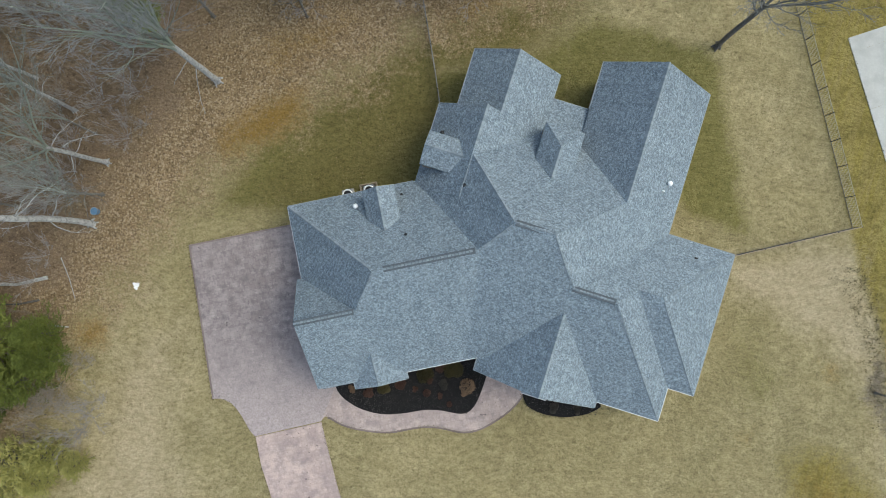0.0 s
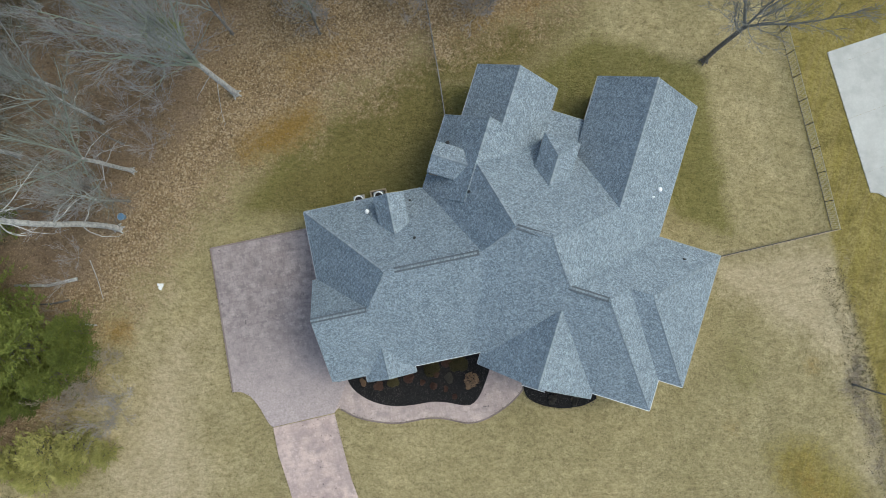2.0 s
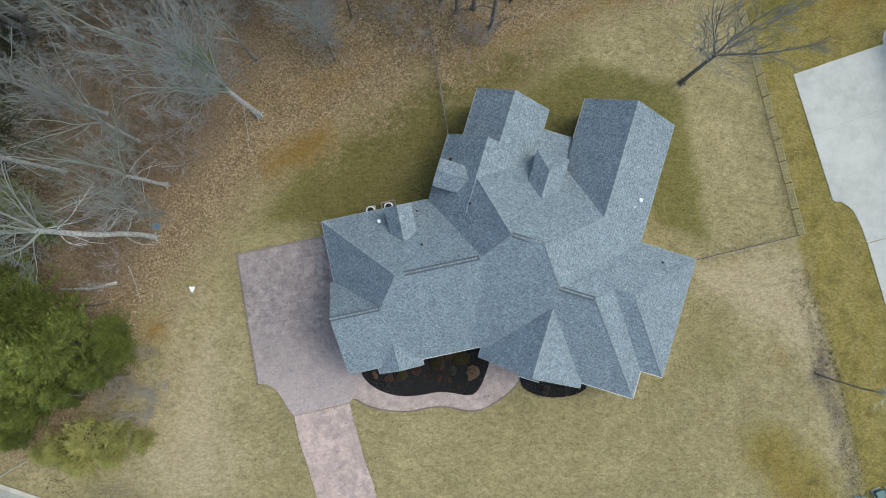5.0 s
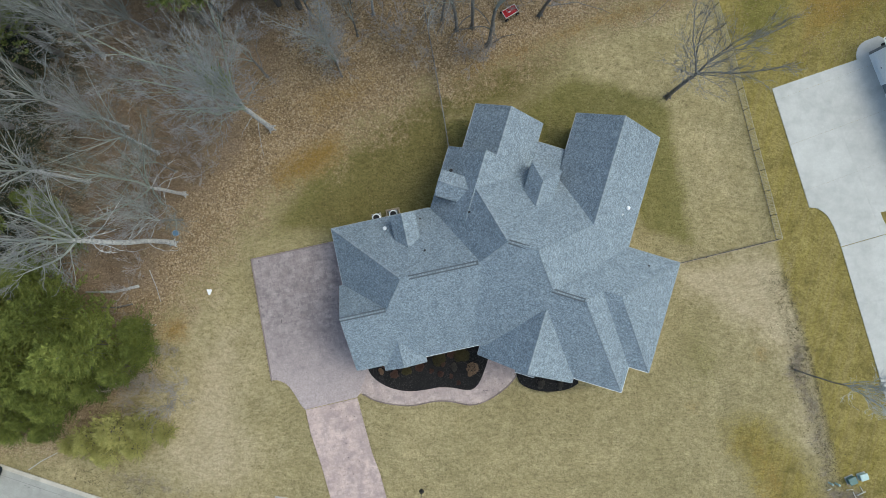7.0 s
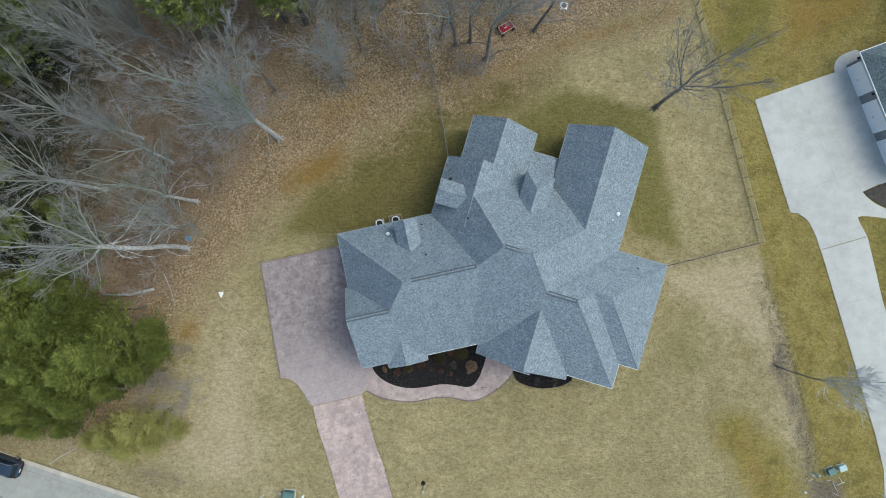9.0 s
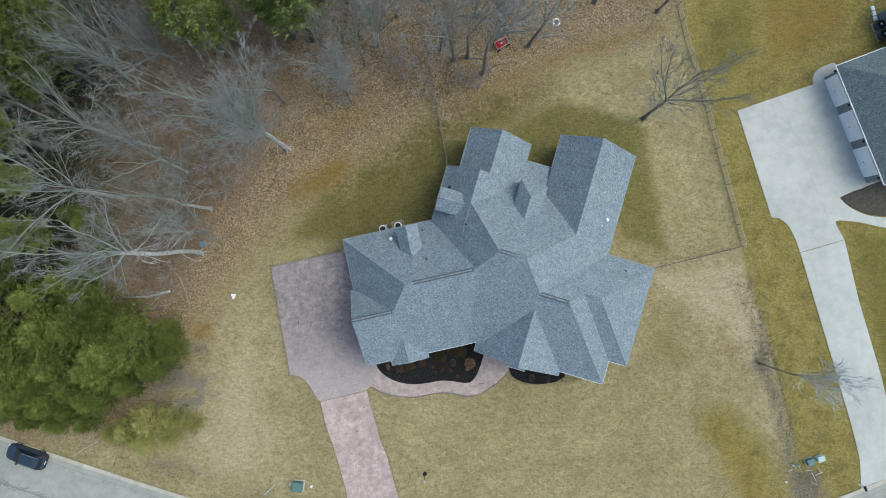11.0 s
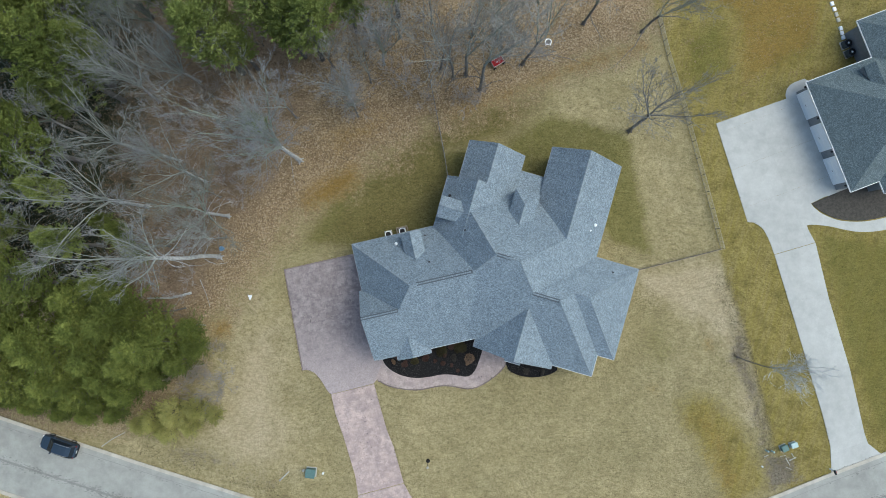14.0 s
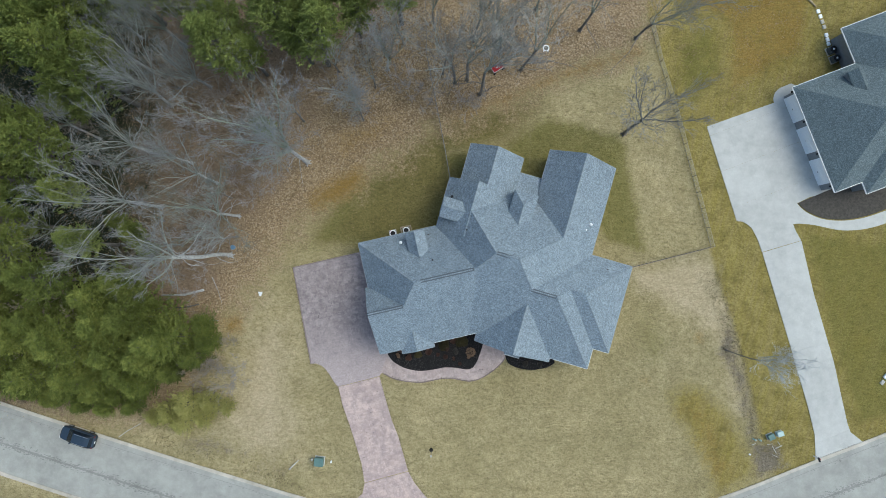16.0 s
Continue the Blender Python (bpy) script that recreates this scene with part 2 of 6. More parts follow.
def concrete_material(name, dark, mid, light, stain, blocks=0.0, worn=None):
    """Poured concrete; blocks: the size of the stones that are stamped into it."""
    m = Nodes(name, 0.85)
    at = m.where("World")
    broad, patch, fine = m.noise(at, 0.18, 4), m.noise(at, 0.8, 5, 0.65), m.noise(at, 7, 5, 0.7)
    c = m.mix(patch, m.mix(broad, dark, mid), m.mix(broad, mid, light))
    c = m.mix(m.math("MULTIPLY", fine, 0.3), c, tuple(0.78 * v for v in mid))
    h = fine
    if blocks:
        turn = m.node("ShaderNodeMapping", Vector=at)
        turn.inputs["Rotation"].default_value = (0, 0, radians(-14))
        b = m.tree.nodes.new("ShaderNodeTexBrick")
        m.put(b.inputs["Vector"], turn.outputs["Vector"])
        b.offset = 0.43
        b.squash, b.squash_frequency = 0.7, 3
        b.inputs["Scale"].default_value = 1.0
        b.inputs["Brick Width"].default_value, b.inputs["Row Height"].default_value = blocks * 1.4, blocks
        b.inputs["Mortar Size"].default_value, b.inputs["Mortar Smooth"].default_value = 0.03, 0.8
        m.put(b.inputs["Color1"], tuple(0.86 * v for v in mid))
        m.put(b.inputs["Color2"], light)
        m.put(b.inputs["Mortar"], dark)
        c = m.mix(0.3, c, b.outputs["Color"])
        along = m.noise(turn.outputs["Vector"], 0.9, 5, 0.7, 0.48, 0.72, (1.0, 0.2, 1.0))
        across = m.noise(turn.outputs["Vector"], 0.9, 5, 0.7, 0.48, 0.72, (0.2, 1.0, 1.0))
        c = m.mix(m.math("MULTIPLY", m.math("MAXIMUM", along, across), 0.5), c, stain)
        cloud = m.noise(at, 1.5, 7, 0.75, 0.46, 0.62)
        c = m.mix(m.math("MULTIPLY", cloud, 0.6), c, stain)
        chalk = m.noise(turn.outputs["Vector"], 2.3, 6, 0.75, 0.54, 0.72)
        c = m.mix(m.math("MULTIPLY", chalk, 0.6), c, tuple(1.12 * v for v in light))
        spot = m.noise(at, 3.6, 2, 0.5, 0.685, 0.72)
        c = m.mix(m.math("MULTIPLY", m.math("MULTIPLY", spot, m.noise(at, 0.22, 3, 0.6, 0.45, 0.6)), 0.8), c, tuple(0.4 * v for v in stain))
        h = m.math("SUBTRACT", fine, b.outputs["Fac"])
    blot = m.noise(at, 0.42, 6, 0.7, 0.52, 0.74)
    c = m.mix(m.math("MULTIPLY", blot, 0.55), c, stain)
    if worn:                                # bleached by traffic towards one end
        y = m.node("ShaderNodeSeparateXYZ", Vector=at).outputs["Y"]
        r = m.node("ShaderNodeMapRange", Value=m.math("ADD", y, m.math("MULTIPLY", patch, 3.0)))
        r.inputs["From Min"].default_value, r.inputs["From Max"].default_value = worn
        c = m.mix(m.math("MULTIPLY", r.outputs["Result"], 0.65), c, m.mix(fine, mid, tuple(1.2 * v for v in light)))
    return m.finish(c, h, 0.25, 0.02)


def leaf_material(name, dark, mid, light):
    m = Nodes(name, 0.7)
    m.shader.inputs["Specular IOR Level"].default_value = 0.2
    isle = m.node("ShaderNodeNewGeometry").outputs["Random Per Island"]
    at = m.where("World")
    tone, tuft = m.noise(at, 0.25, 3), m.noise(at, 1.6, 3, 0.6, 0.38, 0.62)
    one = m.math("ADD", m.math("MULTIPLY", isle, 0.5), m.math("MULTIPLY", tuft, 0.5))
    c = m.mix(one, m.mix(tone, dark, mid), m.mix(tone, mid, light))
    c = m.mix(m.math("MULTIPLY", m.any_piece(), 0.3), c, tuple(0.7 * v for v in dark))
    return m.finish(c)


def twig_material(name, a, b, c):
    """Bare wood, whose tone differs from tree to tree."""
    m = Nodes(name, 0.95)
    one = m.any_piece()
    tone = m.mix(m.math("MULTIPLY", one, 2.0), a, b)
    tone = m.mix(m.math("SUBTRACT", m.math("MULTIPLY", one, 2.0), 1.0), tone, c)
    grain = m.noise(m.where("World"), 0.5, 4, 0.6)
    return m.finish(m.mix(m.math("MULTIPLY", grain, 0.35), tone, tuple(0.6 * v for v in a)))


def cap_material():
    m = Nodes("ridge_shingle", 0.92)
    at = m.where("World")
    grit, one = m.noise(at, 6, 5, 0.8, 0.35, 0.65), m.any_piece()
    c = m.mix(one, (0.16, 0.197, 0.228), (0.29, 0.335, 0.37))
    return m.finish(m.mix(m.math("MULTIPLY", grit, 0.5), c, (0.28, 0.325, 0.36)), grit, 0.3, 0.01)


def tab_material(name, dark, mid, light):
    """Shingle tabs: each has its own tone, with mineral grit and weathering over it."""
    m = Nodes(name, 0.93)
    m.shader.inputs["Specular IOR Level"].default_value = 0.25
    isle = m.node("ShaderNodeNewGeometry").outputs["Random Per Island"]
    at = m.where("Object")
    grit = m.math("ADD", m.math("MULTIPLY", m.noise(at, 10.0, 5, 0.8, 0.38, 0.62), 0.35), m.math("MULTIPLY", m.math("POWER", m.cells(at, 12.5), 2.4), 1.05))
    broad = m.noise(at, 0.5, 4, 0.6, 0.3, 0.7)
    streak = m.noise(at, 0.9, 4, 0.6, 0.35, 0.75, (1.0, 0.12, 1.0))
    low = m.node("ShaderNodeMapRange", Value=isle)
    low.inputs["From Max"].default_value = 0.6
    top = m.node("ShaderNodeMapRange", Value=isle)
    top.inputs["From Min"].default_value = 0.6
    c = m.mix(top.outputs["Result"], m.mix(low.outputs["Result"], dark, mid), light)
    c = m.mix(0.68, c, m.mix(grit, tuple(0.55 * v for v in mid), tuple(2.0 * v for v in mid)))
    c = m.mix(m.math("MULTIPLY", broad, 0.18), c, tuple(0.8 * v for v in dark))
    c = m.mix(m.math("MULTIPLY", streak, 0.12), c, light)
    return m.finish(c, grit, 0.4, 0.01)


M_GROUND = ground_material()
M_TAB = tab_material("slate_blue_shingle_tabs", (0.083, 0.109, 0.132), (0.20, 0.242, 0.277), (0.415, 0.475, 0.52))
M_TAB_N = tab_material("charcoal_shingle_tabs", (0.075, 0.098, 0.106), (0.125, 0.157, 0.166), (0.225, 0.265, 0.275))
M_ROOF = shingle_material("slate_blue_shingles", ((0.137, 0.174, 0.204), (0.203, 0.25, 0.284), (0.294, 0.352, 0.389)))
M_ROOF_N = shingle_material("charcoal_shingles", ((0.095, 0.122, 0.130), (0.135, 0.17, 0.18), (0.19, 0.23, 0.24)))
M_STAMPED = concrete_material("stamped_rose_concrete", (0.205, 0.17, 0.168), (0.33, 0.278, 0.272), (0.46, 0.39, 0.375), (0.148, 0.128, 0.136), 0.45, (-4.0, -11.0))
M_STAMPED_PALE = concrete_material("pale_rose_concrete", (0.39, 0.297, 0.266), (0.53, 0.412, 0.372), (0.655, 0.525, 0.475), (0.27, 0.215, 0.212), 0.45)
M_WALK = concrete_material("walk_rose_concrete", (0.345, 0.27, 0.247), (0.49, 0.392, 0.36), (0.61, 0.50, 0.458), (0.24, 0.20, 0.195), 0.45)
M_CONCRETE = concrete_material("pale_concrete", (0.41, 0.41, 0.383), (0.50, 0.50, 0.468), (0.57, 0.57, 0.535), (0.36, 0.36, 0.335))
M_ROAD = concrete_material("road_concrete", (0.275, 0.272, 0.245), (0.362, 0.36, 0.326), (0.43, 0.428, 0.39), (0.225, 0.222, 0.195))
M_CURB = concrete_material("kerb_concrete", (0.37, 0.33, 0.27), (0.50, 0.46, 0.385), (0.60, 0.56, 0.48), (0.25, 0.22, 0.17))
M_SEAM = plain("tar_seam", (0.26, 0.25, 0.235), 0.9)
M_MULCH = plain("dark_mulch", (0.012, 0.011, 0.011), 0.95, 0, 0.6, 3.0, 0.8)
M_MULCH_N = plain("grey_mulch", (0.075, 0.068, 0.058), 0.95, 0, 0.5, 3.0, 0.8)
M_BRICK = plain("pale_brick_wall", (0.40, 0.33, 0.27), 0.9, 0, 0.3, 4.0)
M_SIDING = plain("grey_siding", (0.24, 0.25, 0.26), 0.8, 0, 0.2, 3.0)
M_TRIM = plain("white_trim", (0.72, 0.73, 0.73), 0.5, 0, 0.15)
M_CAP = cap_material()
M_GUTTER = plain("grey_gutter", (0.31, 0.345, 0.37), 0.5, 0, 0.2)
M_DOOR = plain("white_garage_door", (0.88, 0.90, 0.92), 0.45, 0, 0.08)
M_BARK = plain("grey_bark", (0.43, 0.43, 0.42), 0.95, 0, 0.65, 3.0, 0.8)
M_BARK_MID = plain("brown_grey_bark", (0.19, 0.178, 0.16), 0.95, 0, 0.4, 2.0, 0.6)
M_BARK_DARK = plain("dark_bark", (0.125, 0.115, 0.105), 0.95, 0, 0.4, 2.0, 0.6)
M_TWIG = twig_material("grey_twigs", (0.19, 0.205, 0.178), (0.25, 0.253, 0.25), (0.345, 0.35, 0.368))
M_TWIG_PALE = twig_material("pale_twigs", (0.40, 0.42, 0.42), (0.45, 0.47, 0.48), (0.50, 0.52, 0.54))
M_TWIG_BROWN = twig_material("brown_twigs", (0.23, 0.215, 0.19), (0.32, 0.305, 0.28), (0.40, 0.40, 0.38))
M_LIMB = twig_material("lichen_grey_limbs", (0.225, 0.262, 0.212), (0.285, 0.305, 0.268), (0.37, 0.39, 0.365))
M_TWIG_DARK = plain("dark_twigs", (0.235, 0.23, 0.215), 0.95, 0, 0.35, 0.4, 0.2)
M_PINE = leaf_material("pine_needles", (0.12, 0.152, 0.038), (0.22, 0.265, 0.068), (0.34, 0.385, 0.115))
M_PINE_DARK = leaf_material("dark_pine_needles", (0.075, 0.10, 0.022), (0.15, 0.185, 0.042), (0.255, 0.29, 0.075))
M_CEDAR = leaf_material("cedar_leaves", (0.055, 0.072, 0.015), (0.155, 0.19, 0.04), (0.32, 0.355, 0.092))
M_YELLOW = leaf_material("yellow_leaves", (0.24, 0.235, 0.06), (0.39, 0.375, 0.125), (0.55, 0.51, 0.21))
M_LEAF = leaf_material("fallen_leaves", (0.13, 0.08, 0.04), (0.31, 0.21, 0.11), (0.54, 0.42, 0.27))
M_BLACK = plain("black_metal", (0.018, 0.018, 0.02), 0.5, 0.3)
M_WHITE = plain("white_plastic", (0.92, 0.93, 0.93), 0.4, 0, 0.05)
M_LEAD = plain("dark_vent_pipe", (0.03, 0.032, 0.036), 0.6)
M_VENT = plain("dark_ridge_vent", (0.10, 0.118, 0.135), 0.8)
M_WIRE = plain("dull_wire", (0.52, 0.48, 0.37), 0.8, 0.2, 0.3)
M_WOOD = plain("weathered_wood", (0.38, 0.31, 0.21), 0.9, 0, 0.3)
M_GREEN_BOX = plain("green_enamel", (0.11, 0.19, 0.175), 0.5, 0, 0.2)
M_PALE_BOX = plain("pale_green_enamel", (0.42, 0.55, 0.53), 0.5, 0, 0.15)
M_RED = plain("red_paint", (0.42, 0.012, 0.018), 0.4, 0, 0.2)
M_STEEL = plain("grey_steel", (0.35, 0.36, 0.37), 0.45, 0.6, 0.2)
M_CASE = plain("slate_grey_enamel", (0.085, 0.105, 0.12), 0.5, 0.2, 0.2)
M_BLUE = plain("blue_plastic", (0.12, 0.22, 0.34), 0.5)
M_STONE = plain("pale_stone", (0.50, 0.48, 0.43), 0.9, 0, 0.3)
M_CAR = plain("dark_blue_car_paint", (0.04, 0.06, 0.088), 0.22, 0.2, 0.1)
M_GLASS = plain("tinted_glass", (0.01, 0.014, 0.02), 0.06, 0, 0.05)
M_RUBBER = plain("tyre_rubber", (0.015, 0.015, 0.015), 0.9)
M_LAMP = plain("tail_lamp", (0.12, 0.012, 0.012), 0.2)
M_SHRUB_RED = leaf_material("russet_shrub", (0.045, 0.025, 0.02), (0.105, 0.058, 0.045), (0.18, 0.108, 0.08))
M_SHRUB_TAN = leaf_material("tan_shrub", (0.16, 0.10, 0.06), (0.28, 0.19, 0.12), (0.38, 0.27, 0.18))
M_PATCH = concrete_material("crumbled_patch", (0.19, 0.19, 0.17), (0.25, 0.25, 0.228), (0.31, 0.31, 0.285), (0.16, 0.16, 0.14))
M_EDGE_GRASS = leaf_material("dry_edge_grass", (0.05, 0.042, 0.02), (0.115, 0.098, 0.045), (0.21, 0.18, 0.09))
M_BRUSH = twig_material("brown_brush", (0.26, 0.215, 0.17), (0.33, 0.285, 0.235), (0.40, 0.36, 0.31))
M_BRUSH_GREY = twig_material("grey_brush", (0.28, 0.25, 0.225), (0.35, 0.325, 0.31), (0.42, 0.40, 0.40))
M_CHIP = leaf_material("bark_chip", (0.014, 0.013, 0.014), (0.05, 0.044, 0.044), (0.19, 0.165, 0.155))
M_SHRUB_GREEN = leaf_material("olive_shrub", (0.03, 0.027, 0.012), (0.07, 0.06, 0.026), (0.125, 0.105, 0.048))

# ---- ground ----
LA, RA = 14.0, -15.0                      # headings of the two halves of the house


def turned(angle, a, b):
    s, c = math.sin(radians(angle)), math.cos(radians(angle))
    return a * c - b * s, a * s + b * c


def smooth(e0, e1, v):
    t = np.clip((v - e0) / (e1 - e0), 0, 1)
    return t * t * (3 - 2 * t)


def to_line(X, Y, pts):
    """Distance to a line through points."""
    best = np.full(X.shape, 1e9)
    for (ax, ay), (bx, by) in zip(pts, pts[1:]):
        dx, dy = bx - ax, by - ay
        t = np.clip(((X - ax) * dx + (Y - ay) * dy) / (dx * dx + dy * dy), 0, 1)
        best = np.minimum(best, np.hypot(X - ax - t * dx, Y - ay - t * dy))
    return best


def inside(X, Y, poly):
    hit = np.zeros(X.shape, bool)
    for (ax, ay), (bx, by) in zip(poly, poly[1:] + poly[:1]):
        if ay != by:
            hit ^= ((Y < ay) != (Y < by)) & (X < (bx - ax) * (Y - ay) / (by - ay) + ax)
    return hit


def zone(X, Y, poly, soft):
    """1 inside an outline, 0 outside, 0.5 on it."""
    d = to_line(X, Y, poly + poly[:1])
    return 0.5 + np.where(inside(X, Y, poly), 0.5, -0.5) * smooth(0, soft, d)


LOT_LINE = [(25.0, 36.0), (26.8, 29.3), (28.9, 22.5), (32.4, 9.7), (34.3, 1.5), (36.9, -5.9), (38.8, -13.3), (40.7, -21.3), (42.5, -26)]


def make_ground():
    fine = np.arange(-76, 76.01, 0.8)
    far = np.array([90, 120, 180, 300, 600, 1200, 2500.0])
    ax = np.concatenate([-far[::-1], fine, far])
    X, Y = np.meshgrid(ax, ax)
    n = len(ax)
    me = bpy.data.meshes.new("ground")
    verts = np.stack([X.ravel(), Y.ravel(), np.zeros(n * n)], 1)
    i = np.arange(n * n).reshape(n, n)
    faces = np.stack([i[:-1, :-1], i[:-1, 1:], i[1:, 1:], i[1:, :-1]], -1).reshape(-1, 4)
    me.from_pydata(verts.tolist(), [], faces.tolist())
    X, Y = X.ravel(), Y.ravel()
    edge_w = [(-70, -17), (-47, -19.5), (-37, -18.6), (-33, -12.5), (-29.6, -6), (-26, -1), (-23.5, 3), (-20, 7), (-14.5, 11.5), (-8.5, 15.5),
              (-4, 19), (3, 20.5), (10, 24.5), (17, 28.5), (23, 30), (26, 36), (24, 70), (-70, 70)]
    deep_w = [(-72, -17), (-48, -18.0), (-38, -15.5), (-34.8, -8), (-32, 0), (-29, 6), (-24, 13), (-20.5, 22), (-18, 31), (-11, 40), (0, 48), (8, 56), (8, 72), (-72, 72)]
    east = LOT_LINE + [(70, -26), (70, 60), (25, 60)]
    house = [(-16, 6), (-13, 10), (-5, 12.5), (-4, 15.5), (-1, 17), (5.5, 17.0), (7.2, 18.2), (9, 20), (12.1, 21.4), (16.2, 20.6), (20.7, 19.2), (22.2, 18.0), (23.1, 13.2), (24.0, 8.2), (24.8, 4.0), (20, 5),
             (17.3, 4.5), (10, 0), (0, 0), (-12, 3)]
    DIRT_K = [(-36.9, -20.7), (-33.2, -21.0), (-29.5, -22.0), (-25.8, -23.6), (-20.6, -25.7), (-22.0, -26.5), (-27.2, -24.7), (-30.9, -23.9), (-35.4, -22.7)]
    crisp = [(9, 12), (9.2, 19.9), (12.1, 21.4), (16.2, 20.6), (20.7, 19.2), (22.2, 18.0), (23.1, 13.2), (24.0, 8.2), (24.8, 4.0), (20, 5), (17, 10)]
    lot = [(34.7, -4.6), (37.0, -5.8), (37.6, -9.3), (40.0, -17.5), (40.2, -19.9), (38.4, -19.9), (37.6, -15.2), (35.2, -10.5)]
    zones = {
        "litter": np.maximum.reduce([zone(X, Y, edge_w, 5.0), 0.47 * zone(X, Y, [(-19, 6.5), (-10, 11.0), (-4, 13), (-3.5, 16.5), (1, 18), (6, 18.5), (12, 23), (16, 27), (2, 22), (-10, 16)], 2.0)]),
        "dirt": np.maximum.reduce([0.8 * zone(X, Y, [(34.9, -8.0), (36.4, -7.9), (36.9, -9.2), (36.2, -10.2), (34.9, -9.9)], 1.0), 0.62 * zone(X, Y, lot, 1.3), 0.75 * zone(X, Y, [(38.8, -20.6), (43.1, -20.6), (43.6, -24.1), (40.0, -25.6)], 1.2), 0.58 * zone(X, Y, DIRT_K, 1.5), 0.42 * zone(X, Y, [(33.6, 4.4), (34.6, 4.2), (37.4, -5.8), (36.0, -6)], 0.9)]),
        "woods": zone(X, Y, deep_w, 5.0),
        # Where the evergreens' shade is painted on the floor.
        "woods_shade": zone(X, Y, [(-72, -15), (-46, -15), (-42, -4), (-42, 6), (-42, 14), (-41, 30), (-60, 60), (-72, 60)], 7.0),
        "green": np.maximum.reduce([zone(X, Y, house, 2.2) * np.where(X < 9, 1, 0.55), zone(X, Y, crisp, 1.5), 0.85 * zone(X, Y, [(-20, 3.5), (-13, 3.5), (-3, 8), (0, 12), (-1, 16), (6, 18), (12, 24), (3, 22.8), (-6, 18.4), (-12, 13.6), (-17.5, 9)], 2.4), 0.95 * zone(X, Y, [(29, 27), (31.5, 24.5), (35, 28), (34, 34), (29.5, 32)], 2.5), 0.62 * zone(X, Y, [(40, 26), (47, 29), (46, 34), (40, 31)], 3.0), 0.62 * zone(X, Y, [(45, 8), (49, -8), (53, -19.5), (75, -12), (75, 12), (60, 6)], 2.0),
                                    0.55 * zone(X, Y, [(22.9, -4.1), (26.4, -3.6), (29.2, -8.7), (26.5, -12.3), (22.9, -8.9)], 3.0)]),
        # Brown-olive lawn northwest of the house, with the shaded strip painted in.
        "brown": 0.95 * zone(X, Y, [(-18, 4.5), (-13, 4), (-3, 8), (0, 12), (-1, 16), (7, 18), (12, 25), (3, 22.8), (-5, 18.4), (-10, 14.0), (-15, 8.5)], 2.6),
        "gold": np.maximum.reduce([zone(X, Y, east, 1.0), 1.0 * zone(X, Y, [(28.5, -15.0), (30.5, -13.6), (33.2, -14.5), (36.4, -17.6), (38.0, -20.7), (39.9, -24.6), (34.5, -28.5), (33.6, -23.9), (31.7, -20.8), (29.3, -17.7)], 2.4)]),
        "pale": np.maximum.reduce([0.95 * zone(X, Y, [(23.6, 1.5), (34.0, 3.6), (36.4, -3.4), (37.6, -8.6), (39.8, -18), (37, -17), (35.6, -9.6), (32.4, -5.5), (28.0, -3.2), (24.0, -0.9)], 2.5), 0.3 * zone(X, Y, [(23.5, 18), (29.5, 19), (32.4, 9.7), (33.6, 5), (25, 3), (23.5, 9)], 2.5),
                           0.9 * zone(X, Y, [(26.9, 29.3), (29.0, 22.5), (32.5, 9.7), (33.8, 4.6), (35.2, 4.6), (33.8, 10), (30.4, 22.7), (28.2, 29.5)], 0.8),
                           0.72 * zone(X, Y, [(-29, -9), (-25, -3), (-20.5, -6), (-19.5, -14), (-17.5, -22), (-24, -27), (-33, -22), (-31, -15)], 6)]),
        "rust": np.maximum.reduce([zone(X, Y, [(-19.6, 10.0), (-15.7, 13.0), (-13.1, 14.1), (-12.4, 12.4), (-15.1, 9.9), (-18.8, 8.8)], 2.2) * 1.0,
                                   zone(X, Y, [(24.3, 31.4), (25.7, 30.4), (19.9, 28.5), (13.7, 26.2), (8.2, 24.0), (4.2, 22.2), (-0.6, 20.2), (-1.3, 21.2), (3.4, 23.4), (8.2, 25.4), (13.0, 27.6), (19.2, 30.0)], 1.6) * 0.72,
                                   zone(X, Y, [(-17.1, 19.8), (-8.2, 22.4), (-7.4, 19.0), (-11.5, 16.2), (-16.8, 12.2)], 4.0) * 0.55,
                                   zone(X, Y, [(-31, -6.5), (-28.5, -5.2), (-27.8, -7.5), (-30, -8)], 1.5) * 0.85,
                                   zone(X, Y, [(29.5, -15), (32, -15), (35, -19), (37, -25), (34, -26.5), (32.4, -21), (30, -17.6)], 3.0) * 0.62,
                                   zone(X, Y, [(23.4, -12.5), (25.2, -11.2), (26.7, -12.1), (26.4, -14.2), (24.3, -14.3)], 1.2) * 0.42, zone(X, Y, [(31.3, -6.5), (33.0, -5.9), (33.3, -8.3), (31.6, -8.6)], 1.2) * 0.55,
                                   zone(X, Y, [(34, 31), (42, 31), (48, 38), (47, 50), (36, 50)], 6.0) * 0.58,
                                   zone(X, Y, [(35.6, 24.5), (42, 27.5), (47, 31), (48, 38), (46, 60), (30, 60), (30, 37), (35, 34)], 2.5) * 0.56, zone(X, Y, [(34, 23.6), (42, 26.5), (47, 30.5), (46, 33), (40, 29), (34, 26)], 2.0) * 0.44]),
    }
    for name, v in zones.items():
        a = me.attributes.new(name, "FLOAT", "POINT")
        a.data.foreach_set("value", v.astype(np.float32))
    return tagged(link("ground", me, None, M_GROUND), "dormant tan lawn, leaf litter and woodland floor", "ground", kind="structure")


make_ground()


def structure(name, bm, material, label, category):
    return tagged(part(name, bm, material), label, category, kind="structure")


